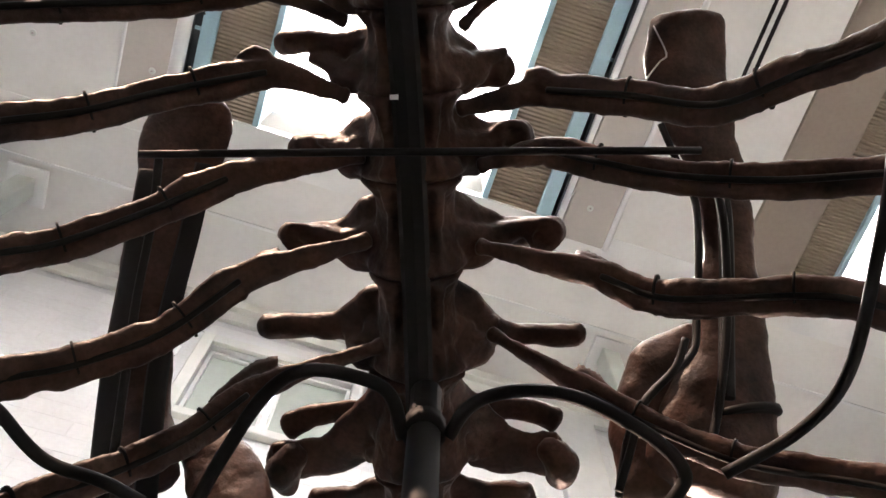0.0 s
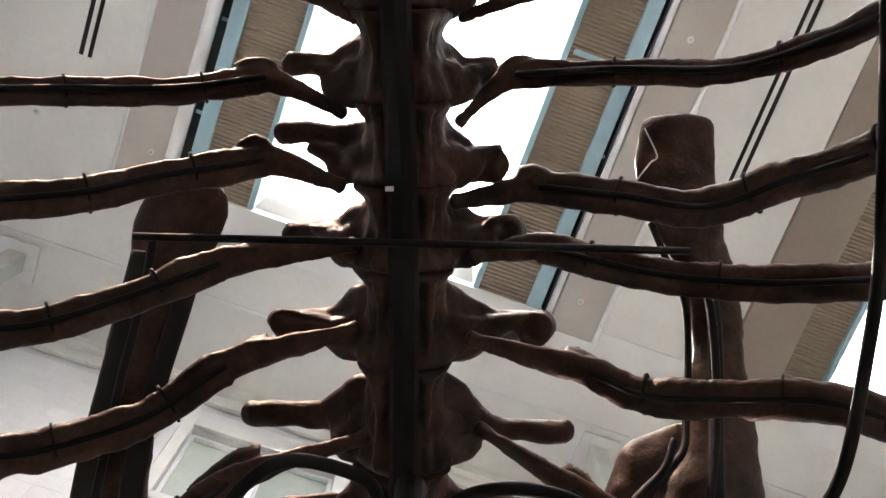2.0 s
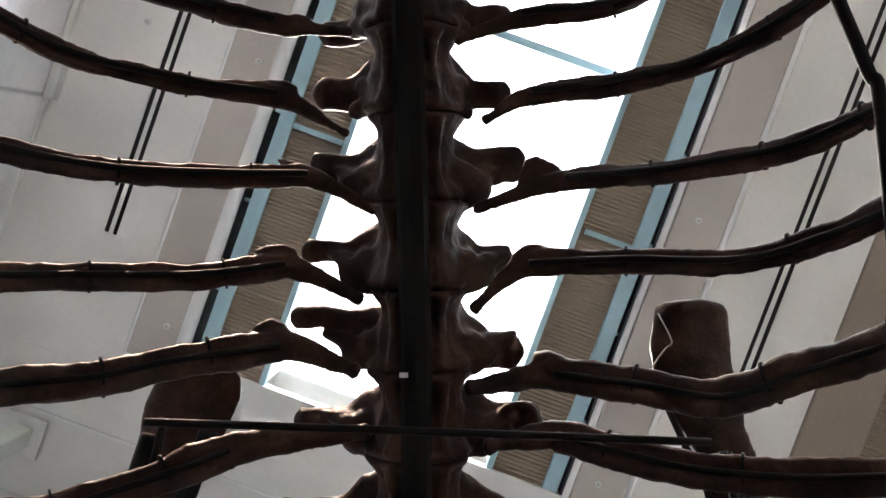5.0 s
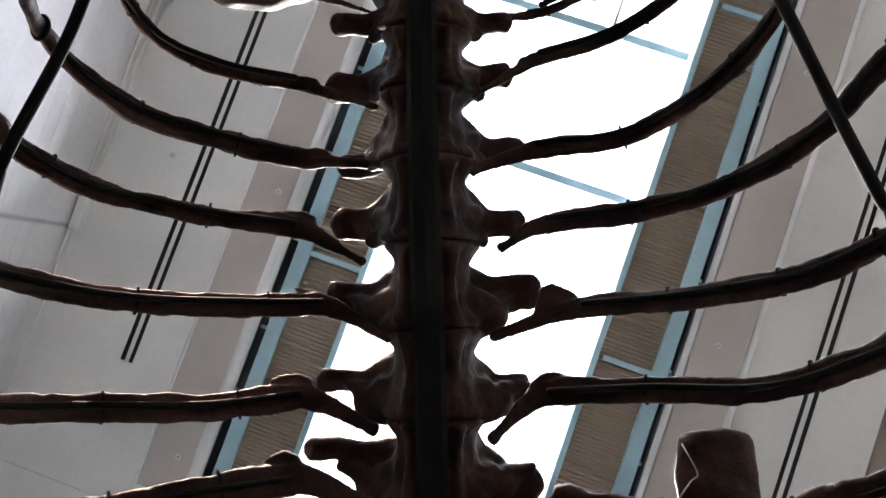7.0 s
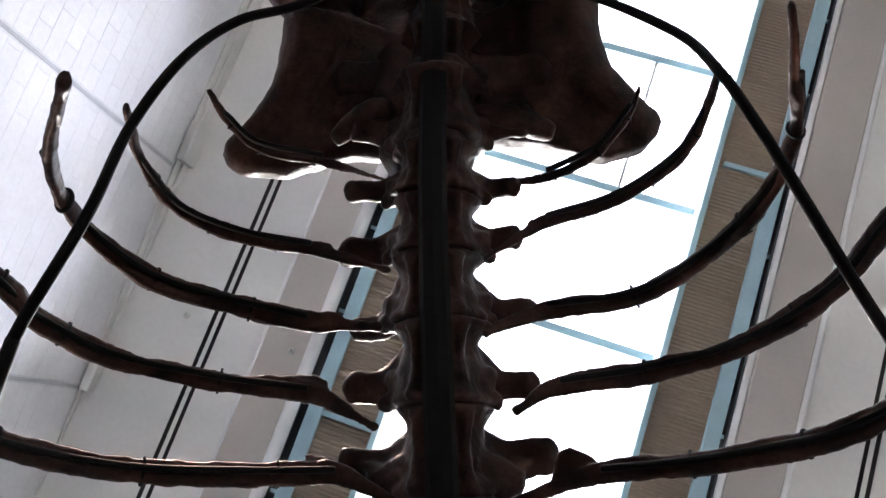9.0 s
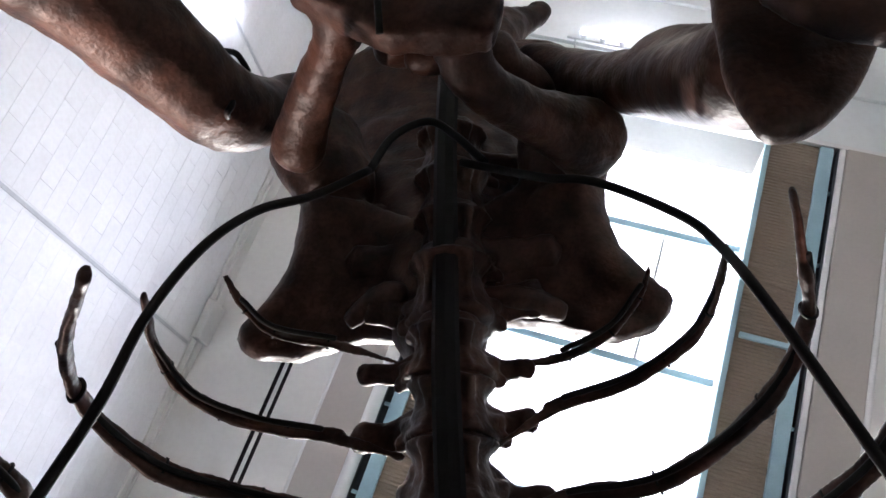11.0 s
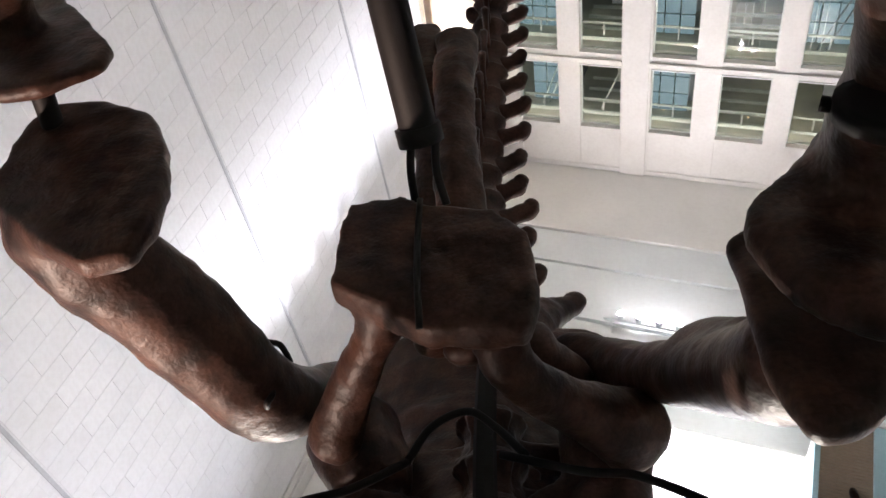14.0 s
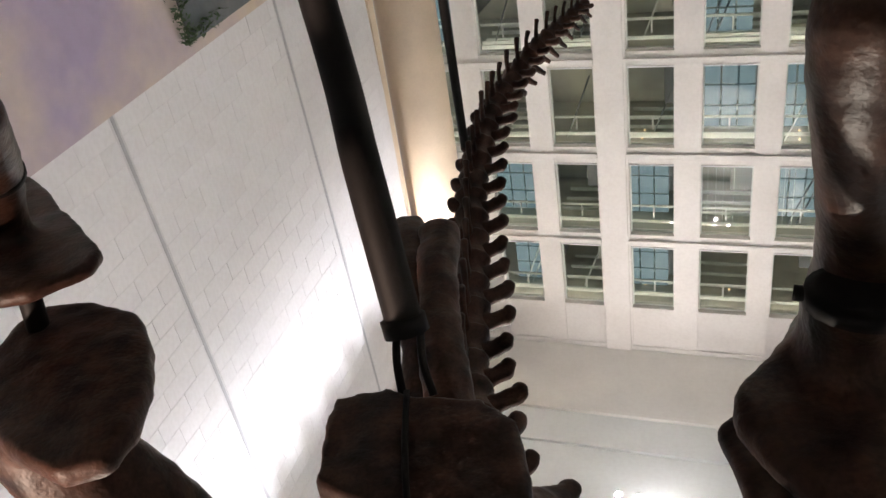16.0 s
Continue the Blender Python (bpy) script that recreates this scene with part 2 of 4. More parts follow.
_coarse.noise_scale, _coarse.noise_depth = 0.22, 2


def fuse(ob, voxel=0.014, smooth=4, relief=0.012, lumps=0.03):
    """Grows the overlapping pieces of a bone together and roughens it."""
    r = ob.modifiers.new("fuse", 'REMESH')
    r.mode, r.voxel_size, r.use_smooth_shade = 'VOXEL', voxel, True
    s = ob.modifiers.new("soften", 'SMOOTH')
    s.factor, s.iterations = 0.5, smooth
    for tex, amount in ((_coarse, lumps), (_clouds, relief)):
        d = ob.modifiers.new("relief", 'DISPLACE')
        d.texture, d.strength, d.mid_level, d.texture_coords = tex, amount, 0.5, 'LOCAL'
    return ob


# ---- setting ----
XW, ZC, YF, YH, XE = 12.4, 25.5, 29.9, -12.7, -21.0
structure(boxes("floor", [(XE - 1, 20, YH - 1, 36, -0.3, 0)], FLOOR), "pale polished stone floor of the gallery", "floor")

# unseen platform, added dark to hold floor bounce off the bones
tagged(boxes("platform", [(-3.8, 3.6, -7.5, 9.5, 0.002, 0.1)], PLATFORM_GREY, bevel=0.02), "unseen low dark grey platform added under the skeleton to cut floor bounce", "platform")
# ceiling: strips along the gallery with slots and bulkheads between them
rows = [(7.9, 9.22, -6.8, 18.7, ZC, ZC + 0.3), (9.345, 9.465, -4.15, 18.7, ZC, ZC + 0.31), (9.60, XW, -6.8, 18.7, ZC, ZC + 0.3),
        (9.22, 9.60, -6.8, -4.15, ZC, ZC + 0.3), (-8.84, -7.0, -6.8, 18.7, ZC, ZC + 0.3), (-9.09, -8.96, -4.5, 18.7, ZC, ZC + 0.31),
        (-11.0, -9.22, -6.8, 18.7, ZC, ZC + 0.3), (-9.22, -8.84, -6.8, -4.5, ZC, ZC + 0.3),
        (XE, XW, -9.7, -7.96, ZC, ZC + 0.3), (6.3, XW, -7.95, -6.8, ZC + 0.002, ZC + 0.3), (XE, XW, YH, -9.75, ZC + 0.12, ZC + 0.4)]
structure(boxes("ceiling", rows, CEIL), "white painted ceiling in long strips with dark slots", "ceiling")
rows = [(XE, XW, 18.9, 21.1, ZC + 0.25, ZC + 0.5), (XE, XW + 4, 21.15, 23.8, ZC + 0.12, ZC + 0.4), (XE, XW + 4, 23.85, 25.6, ZC + 0.04, ZC + 0.4)]
structure(boxes("ceiling", rows, CEIL_COOL), "pale cool grey ceiling in shallow steps", "ceiling")
structure(boxes("ceiling", [(XE, XW + 4, 25.65, YF, ZC - 0.05, ZC + 0.3)], CEIL), "plain white ceiling before the window facade", "ceiling")
# nearly flush black fill, coloured to stand for the slots' depth shade
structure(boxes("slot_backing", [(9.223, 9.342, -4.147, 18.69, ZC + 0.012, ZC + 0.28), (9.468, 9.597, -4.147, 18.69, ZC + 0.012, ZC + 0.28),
                                 (-8.957, -8.843, -4.497, 18.69, ZC + 0.012, ZC + 0.28), (-9.217, -9.093, -4.497, 18.69, ZC + 0.012, ZC + 0.28)], SLOT_SHADE), "black fill painting the deep shade of the ceiling slots", "recess")
structure(boxes("bulkhead", [(6.50, 7.85, -7.2, 18.7, ZC - 0.12, ZC + 0.3)], TAUPE, bevel=0.03), "grey painted ceiling bulkhead", "bulkhead")
structure(boxes("bulkhead", [(-7.0, -5.58, -7.2, 18.7, ZC - 0.12, ZC + 0.3)], TAUPE, bevel=0.03), "grey painted ceiling bulkhead", "bulkhead")
structure(boxes("bulkhead", [(-12.82, -11.02, -7.2, 18.7, ZC - 0.1, ZC + 0.5)], BROWN, bevel=0.03), "brown painted ceiling bulkhead", "bulkhead")
for x, r in ((6.35, 0.21), (7.87, 0.08), (-7.1, 0.1)):
    bm = bmesh.new()
    tube(bm, [(x, -7.2, ZC - 0.05), (x, 5, ZC - 0.05), (x, 18.7, ZC - 0.05)], [r], n=12, steps=2)
    structure(part("trim", bm, TRIM, smooth=True), "rounded white ceiling trim", "trim")
structure(boxes("trim", [(-5.56, -5.37, -7.2, 18.7, ZC - 0.06, ZC + 0.3)], TRIM, bevel=0.03), "flat white ceiling trim", "trim")
structure(boxes("trim", [(XE, 6.3, -7.95, -6.8, ZC - 0.05, ZC + 0.4), (XE, XW, -9.80, -9.71, ZC - 0.04, ZC + 0.1), (XE, 6.3, 18.72, 18.88, ZC - 0.02, ZC + 0.5)], TRIM), "white ledge across the rooflight's end", "trim")
# dark sheets put the shade of the gap beside the rooflight into colour
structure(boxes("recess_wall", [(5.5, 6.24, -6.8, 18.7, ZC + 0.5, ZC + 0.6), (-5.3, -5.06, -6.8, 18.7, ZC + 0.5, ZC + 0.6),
                                (6.24, 6.3, -6.8, 18.7, ZC + 0.1, ZC + 3.4), (-5.36, -5.3, -6.8, 18.7, ZC, ZC + 3.4)], GAP_SHADE), "dark sheet painting the gap's shade beside the rooflight frame", "recess")


def sprinkler(x, y, z):
    """A small round sprinkler plate with its head."""
    top = tagged(new("sprinkler"), "small round grey sprinkler plate on the white ceiling", "sprinkler", "ceiling sprinklers")
    top.location = (x, y, z)
    bm = bmesh.new()
    bmesh.ops.create_cone(bm, cap_ends=True, segments=20, radius1=0.085, radius2=0.10, depth=0.03, matrix=Matrix.Translation((0, 0, -0.015)))
    part("plate", bm, RAIL, top)
    bm = bmesh.new()
    bmesh.ops.create_cone(bm, cap_ends=True, segments=10, radius1=0.02, radius2=0.03, depth=0.05, matrix=Matrix.Translation((0, 0, -0.055)))
    part("head", bm, BRIGHT, top, "bare metal head")


for y in (-6.1, 1.9, 10.1):
    sprinkler(10.35, y, ZC)
    sprinkler(6.95, y, ZC - 0.12)
    sprinkler(-6.2, y, ZC - 0.12)


def rooflight(x0, x1, wide):
    """A long ribbed rooflight between louvred side panels in pale blue steel frames."""
    top = new("rooflight")
    structure(top, "bright ribbed translucent rooflight in pale blue steel framing", "rooflight")
    n = int((x1 - x0) / 0.03)
    bm = bmesh.new()
    prev = None
    for i in range(n + 1):
        x = x0 + (x1 - x0) * i / n
        z = ZC + 2.6 + 0.035 * abs(math.sin(math.pi * (x - x0) / 0.21))
        pair = [bm.verts.new((x, y, z)) for y in (-6.9, 18.8)]
        if prev:
            bm.faces.new((prev[0], prev[1], pair[1], pair[0]))
        prev = pair
    part("ribbed_sheet", bm, ROOFLIGHT, top, "milky ribbed translucent sheet", smooth=True)
    for y in (5.3, 10.2, 15.1):
        boxes("cross_beam", [(x0 - 0.2, x1 + 0.2, y - 0.13, y + 0.13, ZC + 1.7, ZC + 2.1)], BLUE, top, 0.02, "pale blue steel beam")
    boxes("purlin", [(x0 + 2.45, x0 + 2.55, 10.33, 14.97, ZC + 1.75, ZC + 2.5)], TRIM, top)
    for s, x in ((-1, x0), (1, x1)):
        boxes("frame_bar", [(x - 0.09, x + 0.09, -6.8, 18.7, ZC + 0.02, ZC + 0.3)], BLUE, top, 0.02)
        boxes("well_side", [(x - 0.03, x + 0.03, -6.8, 18.7, ZC + 0.3, ZC + 2.7)], TRIM, top)
        xo = x + s * wide
        boxes("frame_bar", [(xo - 0.22, xo + 0.22, -6.8, 18.7, ZC + 0.02, ZC + 0.3)], BLUE, top, 0.02)
        for y in (0.55, 11.3):
            boxes("mullion", [(min(x, xo) + 0.1, max(x, xo) - 0.22, y - 0.08, y + 0.08, ZC + 0.0, ZC + 0.16)], BLUE, top, 0.015)
        bm = bmesh.new()
        prev = None
        for i in range(2 * 213 + 1):
            y = -6.8 + 0.06 * i
            z = ZC + 0.13 + (0.03 if i % 2 else 0.0)
            pair = [bm.verts.new((xx, min(y, 18.7), z)) for xx in (x + s * 0.1, xo - s * 0.2)]
            if prev:
                bm.faces.new((prev[0], prev[1], pair[1], pair[0]))
            prev = pair
        part("louvre_panel", bm, LOUVRE, top, "brown corrugated louvre panel")
        for k in range(9):
            y = -4.6 + 2.7 * k
            boxes("clip", [(xo + s * 0.22, xo + s * 0.42, y - 0.05, y + 0.05, ZC + 0.15, ZC + 0.25)], BLUE, top)
    return top


rooflight(-3.14, 3.86, 1.84)
rooflight(-17.6, -14.25, 1.62)

# long stone wall with shallow pilasters, above a painted mural
structure(boxes("wall_west", [(XW + 0.009, XW + 0.6, YH, 26.0, -1.8, ZC + 1.6)], JOINT), "white stone block wall with shallow pilasters", "wall")
wall_west = bpy.data.objects["wall_west"]
# the long wall leans by a few degrees against the ceiling grid
LEAN = Matrix.Translation((0, 13.3, 12.0)) @ Matrix.Rotation(radians(-3.3), 4, 'X') @ Matrix.Translation((0, -13.3, -12.0))
wall_west.matrix_world = LEAN
for y in (-9.4, -1.9, 5.15, 13.2, 20.4):
    boxes("movement_joint", [(XW - 0.012, XW + 0.005, y + 0.05, y + 0.15, 7.0, ZC - 1.1)], MOVEMENT, wall_west, 0.01)
structure(boxes("cornice", [(XW - 0.16, XW, YH, 26.0, ZC - 0.75, ZC + 1.4), (XW - 0.08, XW, YH, 26.0, ZC - 1.05, ZC - 0.75)], CEIL, bevel=0.02), "stepped white cornice along the stone wall", "cornice").matrix_world = LEAN
for y in (-9.2, -1.85, 5.45, 12.85, 20.2):
    structure(boxes("cornice_block", [(XW - 0.34, XW - 0.05, y, y + 1.3, ZC - 1.2, ZC + 1.4)], CEIL, bevel=0.03), "white cornice block above a pilaster", "cornice").matrix_world = LEAN
structure(boxes("mural", [(XW - 0.12, XW + 0.05, 3.0, 26.0, -1.5, 7.0)], MURAL), "painted mural in cream and lavender", "mural").matrix_world = LEAN
structure(boxes("wall_return", [(XW, 17, 26.0, 26.4, 0, ZC + 0.2), (16.6, 17, 26.4, YF, 0, ZC + 0.2)], CREAM), "cream plaster return wall", "wall")
bm = bmesh.new()
bmesh.ops.create_cone(bm, cap_ends=True, segments=40, radius1=1.1, radius2=1.1, depth=ZC, matrix=Matrix.Translation((12.05, 28.3, ZC / 2)))
structure(part("column", bm, CREAM, smooth=True), "round cream plaster column in warm light", "column")

# wall behind the head end, with a window and hangers
wx0, wx1, wz0, wz1 = -1.0, 3.2, 19.6, 23.2
structure(boxes("wall_south", [(XE, wx0, YH - 0.6, YH - 0.03, 0, ZC + 0.5), (wx1, XW + 0.6, YH - 0.6, YH - 0.03, 0, ZC + 0.5),
                               (wx0, wx1, YH - 0.6, YH - 0.03, 0, wz0), (wx0, wx1, YH - 0.6, YH - 0.03, wz1, ZC + 0.5)], JOINT), "white stone block wall with a blinded window", "wall")
structure(boxes("cornice", [(XE, XW, YH, YH + 0.35, ZC - 0.35, ZC + 0.1), (XE, XW, YH, YH + 0.15, ZC - 0.9, ZC - 0.35)], CEIL, bevel=0.02), "white moulded cornice", "cornice")
win = structure(new("window_1"), "white framed window with pale green blinds drawn", "window")
for a, b in ((wx0, 1.0), (1.1, wx1)):
    boxes("blind", [(a + 0.1, b - 0.1, YH - 0.4, YH - 0.36, wz0, wz1)], BLIND, win)
    boxes("window_frame", [(a, a + 0.12, YH - 0.35, YH - 0.2, wz0, wz1), (b - 0.12, b, YH - 0.35, YH - 0.2, wz0, wz1),
                           (a, b, YH - 0.35, YH - 0.2, wz1 - 0.12, wz1), (a, b, YH - 0.35, YH - 0.2, wz0, wz0 + 0.12)], TRIM, win, 0.015)
boxes("architrave", [(wx0 - 0.35, wx0, YH - 0.02, YH + 0.12, wz0 - 0.3, wz1 + 0.4), (wx1, wx1 + 0.35, YH - 0.02, YH + 0.12, wz0 - 0.3, wz1 + 0.4),
                     (wx0, wx1, YH - 0.02, YH + 0.12, wz1, wz1 + 0.4), (wx0, wx1, YH - 0.02, YH + 0.2, wz0 - 0.3, wz0)], CEIL, win, 0.02)
structure(boxes("pilaster", [(-8.6, -7.2, YH, YH + 0.3, 0, ZC - 0.9)], CEIL, bevel=0.03), "flat white pilaster", "pilaster")
for x in (9.95, -8.55):
    h = structure(new("hanger"), "square white post hanging from a ceiling plate", "hanger")
    boxes("base_plate", [(x - 0.6, x + 0.6, -11.2, -10.0, ZC - 0.02, ZC + 0.115)], TRIM, h, 0.02)
    boxes("post", [(x - 0.28, x + 0.28, -10.9, -10.3, ZC - 2.6, ZC - 0.022)], RAIL, h, 0.03)
structure(boxes("ceiling", [(XE, -19.46, -6.8, 18.7, ZC + 0.01, ZC + 0.3)], CEIL), "white painted ceiling beside the second rooflight", "ceiling")
# unseen closing wall, grey so that less light bounces to the east ceiling
structure(boxes("wall_east", [(XE - 0.6, XE, YH - 0.6, YF + 0.6, 0, ZC + 3)], TAUPE), "unseen grey closing wall that limits bounced light", "wall")
# unseen slabs added to block sky light from the void above the ceiling
structure(boxes("roof_edge", [(XE - 0.6, XW + 0.6, YH - 0.6, YH, ZC + 0.5, ZC + 3), (XW, XW + 0.6, YH, YF, ZC + 0.4, ZC + 3)], CEIL), "unseen edge closing off the sky above the ceiling", "roof")
structure(boxes("roof", [(3.96, 17, YH, YF + 6, ZC + 2.7, ZC + 2.9), (-14.15, -3.2, YH, YF + 6, ZC + 2.7, ZC + 2.9), (XE, -17.7, YH, YF + 6, ZC + 2.74, ZC + 2.94), (XE, 17, YH, -6.9, ZC + 2.72, ZC + 2.92), (XE, 17, 18.8, YF + 6, ZC + 2.72, ZC + 2.92)], CEIL), "unseen flat roof blocking sky light round the rooflights", "roof")

# ---- window facade ----
cols = [(10.95, 12.6), (8.34, 10.07), (5.72, 7.43), (2.78, 4.5), (-0.08, 1.8), (-2.75, -0.97), (-5.6, -3.8), (-8.4, -6.6), (-11.3, -9.5), (-14.1, -12.3), (-17.0, -15.2), (-19.9, -18.1)]
levels = [(20.1, 23.2), (16.35, 19.55), (12.4, 15.65), (8.6, 11.85), (4.8, 8.05), (1.0, 4.25)]
xs = [14.6] + [v for c in cols for v in (c[1], c[0])] + [XE]
facade = structure(boxes("wall_north", [(xs[2 * i + 1], xs[2 * i], YF, YF + 0.6, 0, ZC) for i in range(len(cols) + 1)], FACADE), "white stone office facade with a grid of windows", "wall")
zs = [ZC] + [v for c in levels for v in (c[1], c[0])] + [0.0]
for i in range(len(levels) + 1):
    for c in cols:
        boxes("spandrel", [(c[0], c[1], YF + 0.06, YF + 0.6, zs[2 * i + 1], zs[2 * i])], FACADE, facade)
for z0, z1 in levels:
    boxes("string_course", [(XE, 4.58, YF - 0.10, YF - 0.003, z1 + 0.22, z1 + 0.42), (5.68, 12.6, YF - 0.10, YF - 0.003, z1 + 0.22, z1 + 0.42)] if z1 < 23 else [(XE, 12.6, YF - 0.03, YF - 0.003, z1 + 2.0, z1 + 2.2)], FACADE, facade, 0.015)
boxes("pilaster", [(4.58, 5.66, YF - 0.10, YF - 0.003, 0, ZC - 0.06)], FACADE, facade, 0.02)
boxes("pilaster", [(-9.4, -8.5, YF - 0.10, YF - 0.003, 0, ZC - 0.06)], FACADE, facade, 0.02)


def office_window(w, h):
    """A recessed window with its frame, panes, sill and the corridor rail behind it; its foot at the origin."""
    top = structure(new("window_2"), "recessed office window with a thin dark frame and a rail behind", "window")
    boxes("window_frame", [(0, 0.05, 0.32, 0.4, 0, h), (w - 0.05, w, 0.32, 0.4, 0, h), (0.05, w - 0.05, 0.32, 0.4, 0, 0.06), (0.05, w - 0.05, 0.32, 0.4, h - 0.06, h)], RAIL, top)
    pane = boxes("pane", [(0.05, w - 0.05, 0.35, 0.362, 0.06, h - 0.06)], GLASS, top, label="clear reflecting glass")
    pane.visible_shadow = False
    boxes("window_sill", [(0.003, w - 0.003, 0.02, 0.32, 0.003, 0.05)], TRIM, top)
    boxes("guard_rail", [(0, w, 0.75, 0.8, h - 1.02, h - 0.92), (0, w, 0.75, 0.8, h - 0.34, h - 0.2)], RAIL, top)
    boxes("rail_post", [(w * 0.5 - 0.03, w * 0.5 + 0.03, 0.72, 0.76, h - 0.95, h - 0.45)], TRIM, top)
    return top


made = {}
for c in cols[:9]:
    for z0, z1 in levels[:5]:
        w = round(c[1] - c[0], 2)
        h = round(z1 - z0, 2)
        m = Matrix.Translation((c[0], YF, z0))
        if (w, h) in made:
            copy_thing(made[w, h], m)
        else:
            made[w, h] = office_window(w, h)
            made[w, h].matrix_basis = m

# corridors and rooms behind the windows
rng = random.Random(5)
for i, (z0, z1) in enumerate(levels):
    structure(boxes("office_floor", [(XE, 16.4, YF + 0.6, YF + 6, z0 - 0.35, z0 - 0.06)], INNER), "office floor slab", "floor")
    structure(boxes("office_wall", [(XE, 16.4, YF + 5.4, YF + 5.6, z0 - 0.06, z1 + 0.3)], INNER), "grey office back wall", "wall")
    structure(boxes("office_ceiling", [(XE, 16.4, YF + 0.6, YF + 5.6, z1 + 0.3, z1 + 0.35)], INNER), "grey office ceiling", "ceiling")
    # glowing strips added out of sight above the window heads to brighten the rooms
    for c in cols[:8]:
        structure(boxes("office_light", [(c[0] - 0.2, c[1] + 0.2, YF + 0.62, YF + 0.70, z1 + 0.12, z1 + 0.17)], STRIP), "hidden glowing strip added to light the office room", "lamp")
    for k, c in enumerate(cols[:8]):
        mid = (c[0] + c[1]) / 2
        if rng.random() < 0.75:
            structure(boxes("partition", [(mid + rng.uniform(-1.2, -0.4), mid + rng.uniform(-0.3, 0.1), YF + 2.6, YF + 5.3, z0 - 0.05, z1 - rng.uniform(0.1, 0.9))], rng.choice([INNER_DARK, INNER_DARK, INNER_DARK, INNER])), "office partition, mostly coloured dark for the room's shade", "partition")
        if rng.random() < 0.6:
            structure(boxes("ceiling_beam", [(mid - 0.9, mid + 1.2, YF + 1.4 + j * 0.9, YF + 1.5 + j * 0.9, z1 + 0.05, z1 + 0.2) for j in range(4)], RAIL), "office ceiling beams", "beam")
        if rng.random() < 0.45:
            x = mid + rng.uniform(-0.2, 0.5)
            structure(boxes("daylight_pane", [(x + 0.62 * i - 0.9, x + 0.62 * i - 0.34, YF + 2.2, YF + 2.26, z0 + a, z0 + b) for i in range(3) for a, b in ((0.3, 1.55), (1.62, 2.4), (2.47, 3.3))], PANEL), "far office window with blue daylight", "window")

for x in (1.62, 1.30, 1.02, 0.62, -1.25, -1.6):
    bm = bmesh.new()
    bmesh.ops.create_uvsphere(bm, u_segments=10, v_segments=6, radius=0.045, matrix=Matrix.Translation((x, YF + 1.6, 16.62)))
    tagged(part("downlight", bm, BULB), "small lit warm ceiling downlight in an office", "lamp")
    boxes("stem", [(x - 0.012, x + 0.012, YF + 1.59, YF + 1.61, 16.69, 19.85)], RAIL, bpy.data.objects["wall_north"])

wr = random.Random(21)
for z0, z1 in levels[:5]:
    for c in cols[:7]:
        mid = (c[0] + c[1]) / 2
        if wr.random() < 0.6:
            bm = bmesh.new()
            d, dx = YF + wr.uniform(1.3, 2.0), wr.uniform(-0.5, 0.3)
            for k in range(wr.choice((1, 2, 2))):
                tube(bm, [(mid + dx - 0.5 + 0.3 * k, d, z1 - 2.3), (mid + dx + 0.3 * k, d, z1 - 1.0), (mid + dx + 0.5 + 0.3 * k, d, z1 + 0.29)], [(0.035, 0.05)], n=6, steps=1)
            structure(part("brace", bm, wr.choice((RAIL, TRIM, INNER_DARK))), "slanting steel brace behind an office window", "brace")
        if wr.random() < 0.45:
            x = mid + wr.uniform(-0.6, 0.6)
            for k in range(wr.choice((1, 2, 3))):
                bm = bmesh.new()
                bmesh.ops.create_uvsphere(bm, u_segments=10, v_segments=6, radius=0.04, matrix=Matrix.Translation((x, YF + 1.5 + 0.8 * k, z1 + 0.27)))
                tagged(part("downlight", bm, BULB), "small lit warm ceiling downlight in an office", "lamp", "office downlights")

# spotlight bar under the stepped ceiling
structure(boxes("mural_rock", [(XW - 0.16, XW - 0.124, 16.35, 26.0, -1.5, 6.72)], INNER_DARK), "dark painted rock face in the mural", "mural").matrix_world = LEAN
bm = bmesh.new()
lr = random.Random(8)
for i in range(260):
    f = lr.random()
    c = Vector((XW - 0.2 - 0.12 * lr.random(), 16.05 + lr.gauss(0.15, 0.14) + (0.0 if f < 0.6 else 1.6 * lr.random() ** 2), 6.7 - (1.6 * lr.random() if f < 0.6 else 0.35 * lr.random())))
    a, b = Vector((lr.uniform(-1, 1), lr.uniform(-1, 1), lr.uniform(-1, 1))).normalized(), Vector((lr.uniform(-1, 1), lr.uniform(-1, 1), lr.uniform(-1, 1))).normalized()
    q = 0.05 + 0.05 * lr.random()
    bm.faces.new([bm.verts.new(c + v) for v in (a * q, b * q * 0.5, -a * q, -b * q * 0.5)])
tagged(part("leaves", bm, LEAF), "small green leaves on the mural's edge", "foliage", kind="stuff").matrix_world = LEAN
bar = tagged(new("spotlight_bar"), "grey bar of lit spotlights under the ceiling", "spotlight bar")
boxes("bar", [(0.6, 4.4, 20.75, 20.85, ZC - 0.55, ZC - 0.45)], CEIL_COOL, bar)
for x in (0.9, 4.1):
    boxes("stem", [(x - 0.03, x + 0.03, 20.77, 20.83, ZC - 0.46, ZC + 0.25)], CEIL_COOL, bar)
